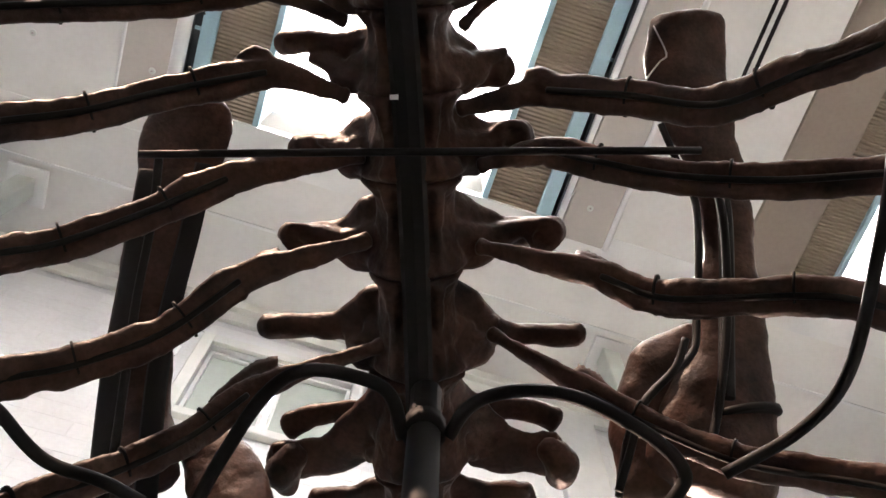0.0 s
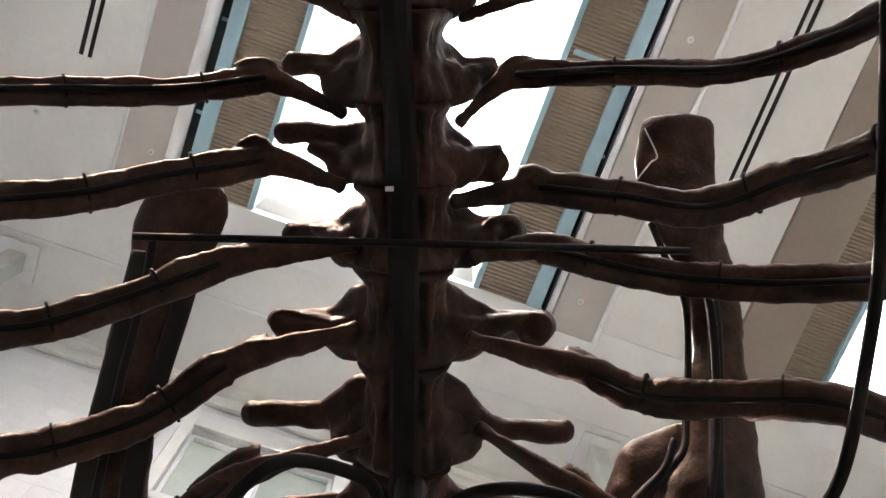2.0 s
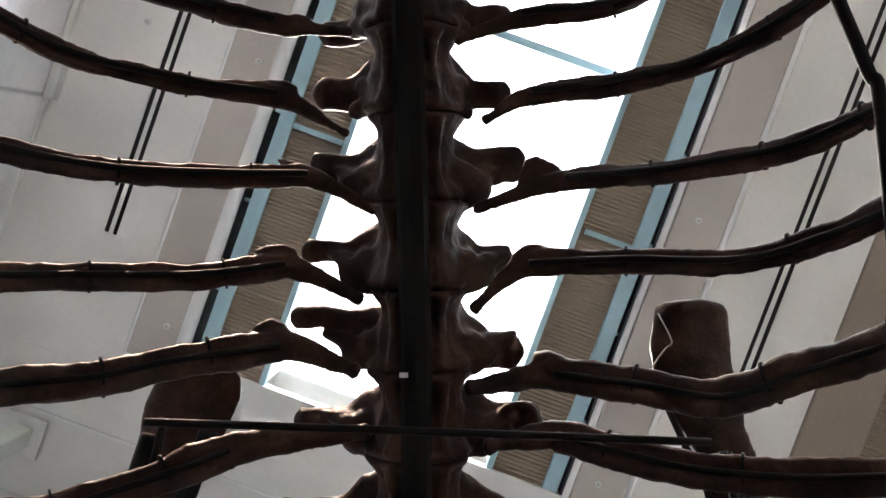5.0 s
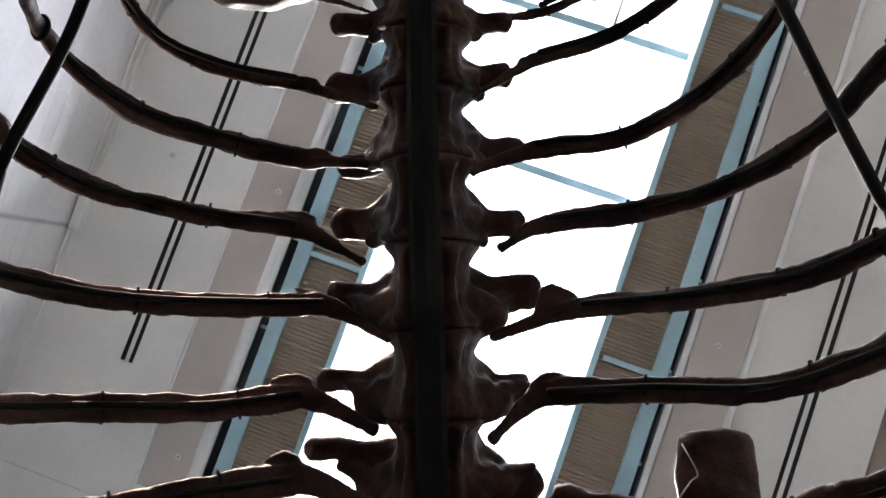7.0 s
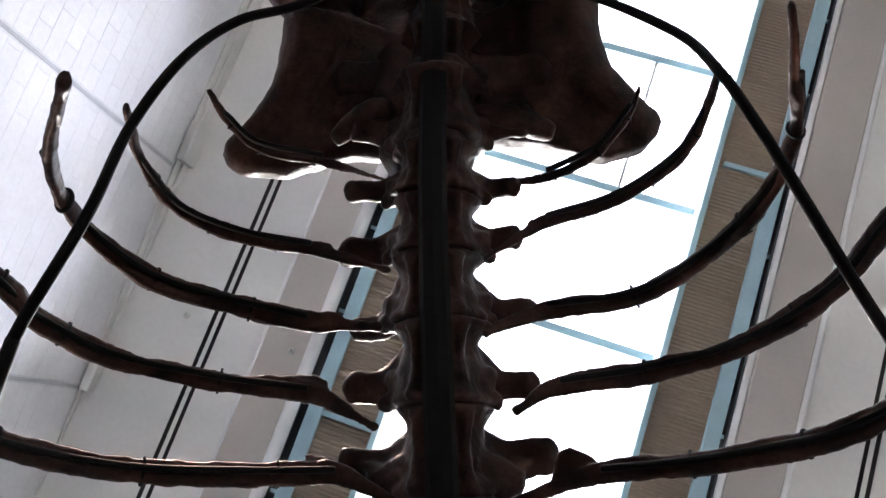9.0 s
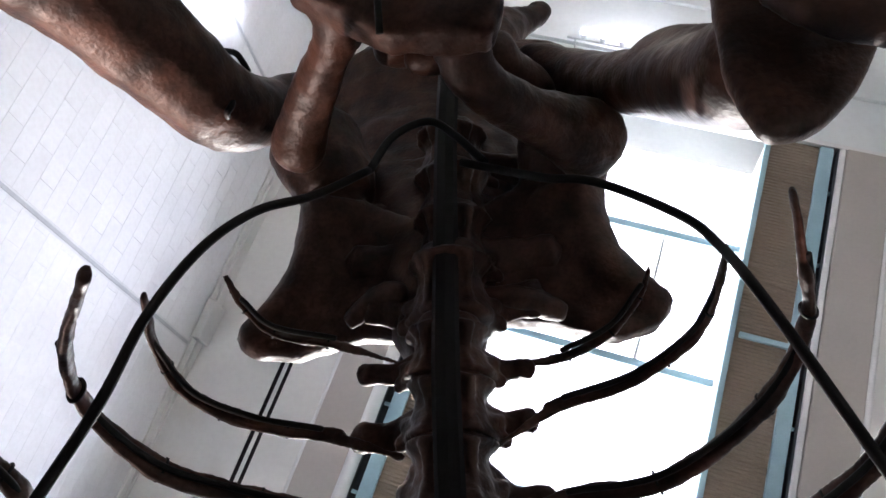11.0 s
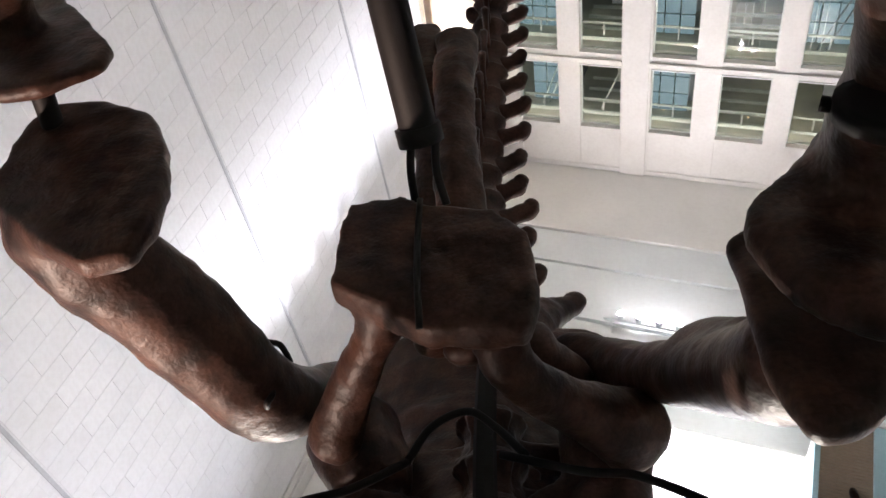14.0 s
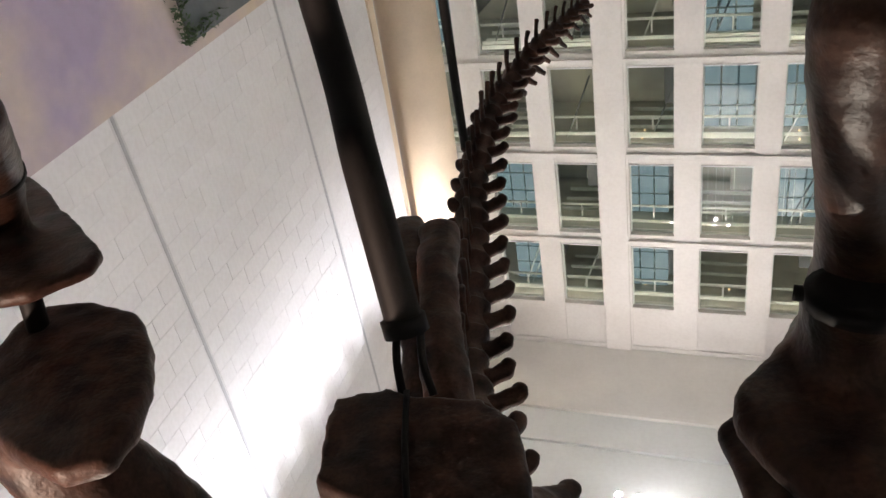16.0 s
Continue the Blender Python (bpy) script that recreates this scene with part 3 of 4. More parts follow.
for x in (1.0, 1.7, 2.4, 3.1, 3.8):
    bm = bmesh.new()
    bmesh.ops.create_cone(bm, cap_ends=True, segments=16, radius1=0.16, radius2=0.11, depth=0.3, matrix=Matrix.Translation((x, 20.8, ZC - 0.72)))
    can = part("lamp_can", bm, CEIL_COOL, bar)
    bm = bmesh.new()
    bmesh.ops.create_uvsphere(bm, u_segments=12, v_segments=8, radius=0.09, matrix=Matrix.Translation((x, 20.8, ZC - 0.86)))
    part("bulb", bm, LAMP, can, "glowing lamp")

# ---- the mounted skeleton ----
FRAME = Matrix(((-0.9415, 0.3371, 0, 0), (0.3371, 0.9415, 0, 0), (0, 0, 1, 0), (0, 0, 0, 1)))
# local axes of the mount: x to one side, y towards the tail, z up. Points below are (tailwards, sideways, up).
skeleton = tagged(new("dinosaur_skeleton"), "dark brown long-necked dinosaur skeleton mounted on black steel", "skeleton")
skeleton.matrix_world = FRAME
mount = tagged(new("steel_mount"), "black steel poles, beam and bent rods carrying the skeleton", "support frame")
mount.matrix_world = FRAME


def xyz(p):
    return (p[1], p[0], p[2])


def along(pts):
    return [xyz(p) for p in pts]


def wing(bm, s, l, z, h, r, tip):
    """The side process of a vertebra: a flat blunt board from the body to tip (along, sideways, half its width)."""
    ts, tl, tw = tip
    side = 1 if tl > l else -1
    d = abs(tl - l) - r * 0.7

    def at(f, ds=0.0, dz=0.0):
        return (l + side * (r * 0.7 + d * f), s - h * 0.1 + (ts - s + h * 0.1) * min(1, f * 1.6 + 0.12) + ds, z + 0.075 + dz)

    tube(bm, [at(-0.15, 0, -0.02), at(0.12), at(0.42, -0.008, 0.01), at(0.72, 0, 0.01), at(0.93), at(1.0, 0, -0.005)],
         [(max(h * 0.78, tw * 1.6), 0.09), (max(h * 0.56, tw * 1.35), 0.06), (tw * 1.36, 0.046), (tw * 1.22, 0.042), (tw * 1.26, 0.046), (tw * 1.18, 0.04)], n=16, steps=5, ref=(0, 1, 0), rough=0.16, freq=9, dome=0.25)
    # rounded lip at the end, buttress below and joint facet behind
    tube(bm, [at(0.97, tw * 0.9, 0.01), at(1.01, 0, 0.0), at(0.97, -tw * 0.9, 0.01)], [0.022, 0.03, 0.022], n=10, steps=4, ref=(0, 0, 1), rough=0.25, freq=14)
    tube(bm, [(l + side * r * 0.8, s - h * 0.55, z - 0.03), (l + side * r * 1.05, s - h * 0.25, z + 0.03), at(0.3, -tw * 0.3, -0.02), at(0.62, 0, -0.02)], [(0.05, 0.03), (0.035, 0.028), (0.022, 0.022), (0.014, 0.014)], n=10, steps=4, ref=(0, 1, 0), rough=0.2, freq=10)
    tube(bm, [(l + side * r * 0.75, s - h * 0.78, z - 0.01), (l + side * r * 1.12, s - h * 0.80, z + 0.02), (l + side * r * 1.2, s - h * 0.98, z + 0.03)], [(0.05, 0.04), (0.036, 0.03), (0.024, 0.02)], n=10, steps=3, rough=0.2, freq=12)


def vertebra(s, l, z, length, r, right, left, spine=0.55, lower=0.0, cupped=()):
    """A back vertebra: a waisted body between swollen rims, two side wings and an upright spine."""
    bm = bmesh.new()
    h = length / 2
    prof = [(-1.0, 0.90), (-0.90, 1.10), (-0.76, 1.11), (-0.5, 0.98), (-0.15, 0.90), (0.22, 0.80), (0.52, 0.80), (0.76, 0.95), (0.90, 1.07), (1.0, 0.90)]
    tube(bm, [(l, s + a * h, z) for a, _ in prof], [(r * f, r * f * 0.95) for _, f in prof], n=26, steps=4, rough=0.11, freq=8)
    # keel along the underside and the ridges that flank the hollow of each side
    for k in (-0.5, 0.5):
        tube(bm, [(l + k * r, s - h * 0.8, z - r * 0.86), (l + k * r * 0.9, s, z - r * 0.66), (l + k * r, s + h * 0.8, z - r * 0.8)], [0.028, 0.02, 0.028], n=8, steps=4, rough=0.25, freq=14)
    for tip in (right, left):
        wing(bm, s, l, z, h, r, tip)
        if lower:
            # the second, lower process that backs the rib
            side = 1 if tip[1] > l else -1
            tube(bm, [(l + side * r * 0.6, s - h * 0.55, z), (l + side * (r + 0.05), s - h * 0.62, z + 0.02), (l + side * (r + lower * 0.55), s - h * 0.40, z + 0.04), (l + side * (r + lower), s - h * 0.22, z + 0.06)],
                 [(h * 0.62, 0.07), (h * 0.48, 0.05), (h * 0.27, 0.045), (h * 0.12, 0.03)], n=14, steps=5, ref=(0, 1, 0), rough=0.2, freq=9)
    for ts, tl, tw in cupped:
        # the hollow joint face under the end of a wing, with its raised lip
        side = 1 if tl > l else -1
        lip = [(tl - side * (0.055 - 0.06 * math.cos(a)), ts + (tw + 0.012) * math.sin(a), z + 0.035 + 0.012 * math.cos(a)) for a in (2 * math.pi * k / 14 for k in range(14))]
        tube(bm, lip, [0.0155], n=8, steps=2, ref=(0, 0, 1), rough=0.2, freq=14, caps=False, closed=True)
    tube(bm, [(l, s, z + 0.1), (l, s + 0.02, z + 0.1 + spine * 0.5), (l, s + 0.04, z + spine)], [(0.05, 0.09), (0.04, 0.07), (0.06, 0.09)], n=10, steps=3, rough=0.1)
    ob = part("vertebra", bm, BONE, skeleton, smooth=True)
    return fuse(ob, 0.0105, 2, 0.012, 0.026)


vertebra(1.19, -0.22, 4.65, 0.22, 0.165, (1.169, 0.082, 0.033), (1.173, -0.56, 0.035))
vertebra(0.96, -0.21, 4.62, 0.24, 0.165, (0.949, 0.082, 0.038), (0.908, -0.574, 0.049))
vertebra(0.71, -0.21, 4.58, 0.26, 0.165, (0.662, 0.125, 0.034), (0.602, -0.519, 0.038))
vertebra(0.44, -0.2, 4.55, 0.3, 0.165, (0.381, 0.122, 0.045), (0.382, -0.53, 0.049))
vertebra(0.15, -0.19, 4.55, 0.31, 0.165, (0.129, 0.18, 0.053), (0.118, -0.544, 0.047), lower=0.12)
vertebra(-0.15, -0.18, 4.55, 0.31, 0.165, (-0.207, 0.135, 0.048), (-0.18, -0.576, 0.037), lower=0.15)
vertebra(-0.44, -0.17, 4.55, 0.29, 0.165, (-0.539, 0.172, 0.052), (-0.417, -0.615, 0.033), lower=0.17)
vertebra(-0.73, -0.17, 4.55, 0.31, 0.175, (-0.778, 0.233, 0.044), (-0.794, -0.607, 0.039), lower=0.16, cupped=((-0.778, 0.233, 0.044),))
vertebra(-1.06, -0.17, 4.55, 0.37, 0.175, (-1.149, 0.362, 0.05), (-1.133, -0.671, 0.039), lower=0.3, cupped=((-1.149, 0.362, 0.05), (-1.133, -0.671, 0.039)))
vertebra(-1.45, -0.18, 4.55, 0.43, 0.175, (-1.587, 0.451, 0.036), (-1.518, -0.793, 0.043), lower=0.12)
vertebra(-1.89, -0.2, 4.55, 0.47, 0.175, (-2.13, 0.374, 0.085), (-2.14, -0.826, 0.075))
vertebra(-2.33, -0.21, 4.55, 0.44, 0.175, (-2.36, 0.25, 0.06), (-2.36, -0.67, 0.06))
for side in (-1, 1):
    bm = bmesh.new()
    tube(bm, [(-0.20 + side * 0.10, -2.00, 4.62), (-0.20 + side * 0.28, -1.96, 4.70), (-0.20 + side * 0.46, -1.99, 4.72), (-0.20 + side * 0.57, -2.03, 4.70)], [(0.10, 0.05), (0.062, 0.032), (0.055, 0.03), (0.062, 0.036)], n=14, steps=5, ref=(0, 1, 0), rough=0.2, freq=9)
    tube(bm, [(-0.20 + side * 0.52, -2.08, 4.60), (-0.20 + side * 0.585, -2.16, 4.58), (-0.20 + side * 0.57, -2.25, 4.60)], [0.055, 0.07, 0.05], n=12, steps=5, ref=(0, 0, 1), rough=0.2, freq=9)
    fuse(part("neck_process", bm, BONE, skeleton, smooth=True), 0.0105, 2, 0.012, 0.02)
# the hip vertebrae, rising between the hip blades
for s, z, w in ((1.50, 4.74, 0.36), (1.79, 4.88, 0.46), (2.09, 5.0, 0.52), (2.40, 5.1, 0.5)):
    vertebra(s, -0.21, z, 0.31, 0.17, (s, w - 0.21, 0.07), (s, -w - 0.21, 0.07))


def rib(end, peak, rest, width, knob=1.0, tip=0.7):
    """A flat curved rib: end is the prong that meets the body, peak the knob under the wing, rest the shaft."""
    pts = [end] + list(rest)
    n = len(pts)
    rad = []
    for i in range(n):
        f = i / (n - 1)
        wv = width * (1 if i > 1 else 0.92 if i else 0.40) * (1 if f < 0.7 else 1 - (1 - tip) * (f - 0.7) / 0.3)
        rad.append((wv, wv * 0.62))
    bm = bmesh.new()
    P = along(pts)
    tube(bm, P, [(a * 0.84, b * 0.80) for a, b in rad], n=16, steps=14, ref=(0, 1, 0), rough=0.2, freq=9)
    # the raised keel along its edge
    keel = [(p[0], p[1] - 0.46 * a, p[2] - 0.32 * a) for p, (a, _) in zip(P[1:], rad[1:])]
    tube(bm, keel, [(a * 0.42, a * 0.34) for a, _ in rad[1:]], n=10, steps=14, ref=(0, 1, 0), rough=0.3, freq=12)
    tube(bm, [P[0], Vector(P[0]).lerp(Vector(P[1]), 0.12)], [(width * 0.45, width * 0.4), (width * 0.36, width * 0.34)], n=10, steps=3, ref=(0, 1, 0), rough=0.3, freq=14)
    if peak:
        a, k, c = Vector(P[0]), Vector(xyz(peak)), Vector(P[1])
        f = min(0.95, max(0.3, abs(k.x - a.x) / max(0.05, abs(c.x - a.x))))
        root = a.lerp(c, f)
        out = (c - a).normalized()
        lift = k - root
        wide = 0.05 + 0.05 * knob
        crest = [root - out * 0.05, k - out * 0.02 * knob, k + out * 0.028 * knob, root + lift * 0.62 + out * wide * 0.9, root + lift * 0.22 + out * wide * 1.3, root + out * wide * 1.5, root - lift * 0.15 + out * wide * 0.6]
        for p in crest:
            p.z = root.z + 0.3 * (p - root).dot(lift.normalized()) - width * 0.3
        slab(bm, crest, width * 0.62)
    return fuse(part("rib", bm, BONE, skeleton, smooth=True), 0.0095, 2, 0.010, 0.016)


def rib_rod(pts, r=0.012):
    """The thin steel rod strapped under a rib."""
    bm = bmesh.new()
    P = [(p[1], p[0] + 0.012, p[2] - 0.046) for p in pts[1:-1]]
    tube(bm, P, [r], n=8, steps=6)
    return part("rib_rod", bm, STEEL, mount, smooth=True)


def strap(at, r, axis, w=0.018):
    """A steel band round a bone; r: the half widths along the back and across."""
    bm = bmesh.new()
    ax = Vector(axis).normalized()
    tube(bm, [Vector(at) - ax * w, Vector(at), Vector(at) + ax * w], [r], n=20, steps=1, ref=(0, 1, 0), dome=0.02)
    return part("strap", bm, STEEL, mount, smooth=True)


def rib_straps(pts, width):
    line = [Vector(xyz(p)) for p in spline(pts, 8)]
    for f in (0.3, 0.52, 0.74):
        i = int(f * (len(line) - 1))
        strap(line[i], (width * 0.97, width * 0.60), line[i + 1] - line[i], 0.004)


def carry_rib(end, peak, rest, width, knob=1.0):
    """A rib with the steel rod and bands that carry it."""
    rib(end, peak, rest, width, knob)
    rib_rod((end, *rest))
    rib_straps((end, *rest), width)


carry_rib((1.18, -0.03, 4.72), None, ((1.23, 0.22, 4.8), (1.32, 0.42, 4.78), (1.46, 0.55, 4.72), (1.52, 0.58, 4.62)), 0.028)
carry_rib((0.801, -0.083, 4.56), (1.001, 0.144, 4.64), ((0.99, 0.2, 4.65), (1.06, 0.46, 4.62), (1.17, 0.67, 4.5), (1.25, 0.73, 4.3), (1.33, 0.74, 4.1)), 0.034)
carry_rib((0.55, -0.043, 4.52), (0.648, 0.169, 4.6), ((0.63, 0.18, 4.55), (0.66, 0.48, 4.5), (0.77, 0.71, 4.38), (0.89, 0.85, 4.2), (1.02, 0.9, 4.0), (1.12, 0.87, 3.85), (1.29, 0.83, 3.7)), 0.046)
carry_rib((0.274, 0.053, 4.49), (0.378, 0.214, 4.57), ((0.36, 0.21, 4.5), (0.39, 0.49, 4.45), (0.45, 0.77, 4.3), (0.57, 0.98, 4.12), (0.72, 1.09, 3.9), (0.91, 1.23, 3.6), (0.97, 1.21, 3.18)), 0.046)
carry_rib((-0.024, 0.026, 4.49), (0.147, 0.205, 4.57), ((0.07, 0.32, 4.45), (0.09, 0.59, 4.35), (0.12, 0.79, 4.24), (0.15, 0.93, 4.12), (0.22, 1.07, 4.0), (0.34, 1.21, 3.7), (0.4, 1.19, 3.28)), 0.046)
carry_rib((-0.368, 0.016, 4.49), (-0.17, 0.168, 4.57), ((-0.22, 0.21, 4.52), (-0.2, 0.53, 4.45), (-0.19, 0.85, 4.3), (-0.11, 1.05, 4.15), (-0.03, 1.17, 4.02), (0.12, 1.31, 3.72), (0.18, 1.29, 3.3)), 0.052)
carry_rib((-0.646, 0.005, 4.49), (-0.526, 0.253, 4.57), ((-0.6, 0.3, 4.52), (-0.61, 0.56, 4.42), (-0.62, 0.8, 4.28), (-0.51, 1.0, 4.15), (-0.4, 1.18, 4.0), (-0.23, 1.32, 3.7), (-0.17, 1.3, 3.28)), 0.072)
carry_rib((-0.846, 0.069, 4.49), (-0.773, 0.324, 4.57), ((-0.81, 0.31, 4.52), (-0.83, 0.47, 4.42), (-0.85, 0.69, 4.3), (-0.84, 0.97, 4.18), (-0.78, 1.25, 4.02), (-0.68, 1.39, 3.72), (-0.62, 1.37, 3.3)), 0.07)
carry_rib((-1.152, 0.063, 4.49), (-1.164, 0.433, 4.57), ((-1.23, 0.48, 4.38), (-1.27, 0.66, 4.28), (-1.22, 0.9, 4.15), (-1.18, 1.13, 4.05), (-1.19, 1.29, 3.95), (-1.18, 1.44, 3.65), (-1.12, 1.42, 3.23)), 0.078, 1.4)
carry_rib((-1.503, 0.098, 4.49), (-1.606, 0.442, 4.57), ((-1.64, 0.42, 4.3), (-1.7, 0.59, 4.2), (-1.73, 0.79, 4.05), (-1.73, 0.94, 3.95), (-1.67, 1.25, 3.75), (-1.59, 1.39, 3.45), (-1.53, 1.37, 3.03)), 0.07, 1.7)
carry_rib((1.2, -0.4, 4.72), None, ((1.33, -0.69, 4.8), (1.39, -0.95, 4.78), (1.49, -1.07, 4.72), (1.6, -1.14, 4.65)), 0.028)
carry_rib((0.795, -0.388, 4.56), (0.934, -0.632, 4.64), ((0.91, -0.69, 4.65), (0.96, -0.95, 4.62), (1.03, -1.15, 4.5), (1.15, -1.23, 4.3), (1.25, -1.2, 4.08)), 0.036)
carry_rib((0.58, -0.411, 4.52), (0.644, -0.578, 4.6), ((0.61, -0.67, 4.55), (0.67, -0.94, 4.5), (0.73, -1.17, 4.35), (0.86, -1.32, 4.1), (0.94, -1.27, 3.8), (1.01, -1.06, 3.45)), 0.048)
carry_rib((0.228, -0.418, 4.49), (0.402, -0.615, 4.57), ((0.35, -0.65, 4.5), (0.39, -0.95, 4.45), (0.45, -1.25, 4.3), (0.55, -1.43, 4.12), (0.62, -1.47, 4.0), (0.79, -1.61, 3.7), (0.85, -1.59, 3.28)), 0.046)
carry_rib((-0.033, -0.324, 4.49), (0.125, -0.579, 4.57), ((0.08, -0.55, 4.5), (0.08, -0.81, 4.45), (0.09, -1.13, 4.3), (0.14, -1.38, 4.1), (0.22, -1.52, 3.8), (0.28, -1.5, 3.38)), 0.048)
carry_rib((-0.34, -0.37, 4.49), (-0.161, -0.62, 4.57), ((-0.23, -0.63, 4.52), (-0.26, -0.91, 4.45), (-0.25, -1.22, 4.28), (-0.24, -1.41, 4.12), (-0.2, -1.55, 3.82), (-0.14, -1.53, 3.4)), 0.055)
carry_rib((-0.585, -0.386, 4.49), (-0.423, -0.664, 4.57), ((-0.51, -0.65, 4.52), (-0.54, -0.95, 4.4), (-0.57, -1.17, 4.25), (-0.57, -1.38, 4.12), (-0.55, -1.52, 3.82), (-0.49, -1.5, 3.4)), 0.07)
carry_rib((-0.798, -0.346, 4.49), (-0.768, -0.668, 4.57), ((-0.85, -0.8, 4.42), (-0.92, -1.05, 4.28), (-0.97, -1.29, 4.15), (-0.96, -1.42, 4.05), (-0.91, -1.56, 3.75), (-0.85, -1.54, 3.33)), 0.072)
carry_rib((-1.114, -0.347, 4.49), (-1.132, -0.696, 4.57), ((-1.21, -0.79, 4.38), (-1.33, -1.03, 4.22), (-1.37, -1.29, 4.08), (-1.36, -1.46, 3.98), (-1.32, -1.6, 3.68), (-1.26, -1.58, 3.26)), 0.082, 1.5)
carry_rib((-1.539, -0.311, 4.49), (-1.538, -0.738, 4.57), ((-1.62, -0.79, 4.3), (-1.69, -0.96, 4.15), (-1.72, -1.16, 4.0), (-1.68, -1.33, 3.8), (-1.61, -1.47, 3.5), (-1.55, -1.45, 3.08)), 0.075, 2.0)

# shoulder blades
def limb_bone(name, pts, radii, ref=(1, 0, 0), extra=(), voxel=0.018, rough=0.08, lumps=0.05, plate=(), thick=0.2, smooth=10):
    bm = bmesh.new()
    tube(bm, along(pts), radii, n=18, steps=7, ref=ref, rough=rough, freq=4)
    for p, r in extra:
        tube(bm, along(p), r, n=14, steps=5, ref=ref, rough=rough, freq=4)
    if plate:
        slab(bm, along(plate), thick)
    return fuse(part(name, bm, BONE, skeleton, smooth=True), voxel, smooth, 0.006, lumps)


limb_bone("scapula", ((-0.46, 0.98, 5.34), (-0.63, 0.97, 5.27), (-0.81, 0.99, 5.20), (-1.06, 1.09, 5.10), (-1.34, 1.11, 4.95), (-1.62, 1.08, 4.70), (-1.82, 1.00, 4.51), (-2.03, 0.89, 4.27)), [(0.161, 0.062), (0.186, 0.062), (0.161, 0.062), (0.124, 0.056), (0.118, 0.062), (0.136, 0.074), (0.211, 0.099), (0.248, 0.124)], extra=[(((s, l, 5.30), (s + 0.02, l, 5.30)), [0.032, 0.026]) for s, l in ((-0.49, 0.87), (-0.45, 0.93), (-0.45, 1.0), (-0.48, 1.08))])
limb_bone("scapula", ((-0.74, -1.19, 5.34), (-0.87, -1.21, 5.30), (-1.05, -1.27, 5.20), (-1.30, -1.31, 4.95), (-1.58, -1.32, 4.70), (-1.84, -1.32, 4.51), (-1.98, -1.28, 4.27)), [(0.186, 0.062), (0.211, 0.062), (0.174, 0.062), (0.136, 0.062), (0.124, 0.062), (0.149, 0.074), (0.186, 0.099)])
# front limb girdle, lower plates
limb_bone("coracoid", ((-1.68, 0.93, 4.72), (-1.76, 0.77, 4.64), (-1.94, 0.71, 4.51), (-2.10, 0.72, 4.33)), [(0.087, 0.087), (0.124, 0.087), (0.149, 0.099), (0.174, 0.112)])
limb_bone("coracoid", ((-1.94, -1.07, 4.51), (-2.02, -0.94, 4.33), (-2.11, -0.86, 4.14)), [(0.099, 0.087), (0.149, 0.099), (0.161, 0.112)])
def plate_bone(name, outline, thick, extra=(), voxel=0.02, smooth=8, lumps=0.035):
    bm = bmesh.new()
    slab(bm, along(outline), thick)
    for p, r in extra:
        tube(bm, along(p), r, n=14, steps=5, ref=(0, 1, 0), rough=0.1, freq=4)
    return fuse(part(name, bm, BONE, skeleton, smooth=True), voxel, smooth, 0.012, lumps)

plate_bone("ilium", ((1.39, -1.12, 4.96), (1.36, -0.91, 4.95), (1.43, -0.62, 4.95), (1.41, -0.35, 4.95), (1.98, -0.32, 4.95), (2.19, -0.76, 4.95), (2.25, -1.02, 4.90), (2.03, -0.85, 4.93), (1.79, -0.96, 4.96), (1.55, -1.10, 4.96)), 0.14, ((((1.44, -1.10, 5.00), (1.76, -0.85, 5.02), (2.17, -0.77, 5.02), (2.51, -0.90, 5.00)), [0.1, 0.13, 0.2, 0.24]),))
plate_bone("ilium", ((1.43, 0.67, 4.96), (1.37, 0.48, 4.95), (1.47, 0.15, 4.95), (1.48, -0.14, 4.95), (1.97, -0.25, 4.95), (2.19, 0.16, 4.95), (2.19, 0.49, 4.90), (2.02, 0.39, 4.93), (1.81, 0.50, 4.96), (1.58, 0.69, 4.96)), 0.14, ((((1.51, 0.66, 5.00), (1.79, 0.42, 5.02), (2.10, 0.31, 5.02), (2.40, 0.34, 5.00)), [0.1, 0.13, 0.2, 0.24]),))
limb_bone("sacrum", ((1.28, -0.25, 4.82), (1.60, -0.27, 5.00), (2.21, -0.30, 5.35), (2.88, -0.38, 5.60), (3.48, -0.42, 5.70)), [0.16, (0.26, 0.22), (0.5, 0.3), (0.66, 0.3), (0.6, 0.3)], voxel=0.024)
limb_bone("sacral_rib", ((1.54, -0.41, 4.78), (1.55, -0.50, 4.80), (1.46, -0.65, 4.85)), [0.05, 0.06, 0.05])
limb_bone("sacral_rib", ((1.52, -0.08, 4.78), (1.50, 0.06, 4.80), (1.45, 0.24, 4.85)), [0.05, 0.06, 0.05])
plate_bone("pubis", ((2.69, -0.66, 3.70), (2.72, -0.46, 3.70), (2.67, -0.38, 3.70), (2.58, -0.08, 3.70), (2.42, 0.04, 3.70), (2.13, 0.06, 3.70), (1.98, 0.01, 3.72), (2.01, -0.34, 3.74), (2.15, -0.54, 3.72), (2.25, -0.71, 3.70), (2.47, -0.70, 3.70)), 0.14, ((((2.28, -0.52, 3.85), (2.23, -0.57, 3.98), (2.24, -0.71, 4.25), (2.18, -0.86, 4.60)), [0.13, 0.095, 0.095, 0.13]), (((2.21, -0.12, 3.85), (2.07, -0.06, 4.05), (2.08, 0.13, 4.30), (2.13, 0.42, 4.60)), [0.13, 0.1, 0.11, 0.17])))
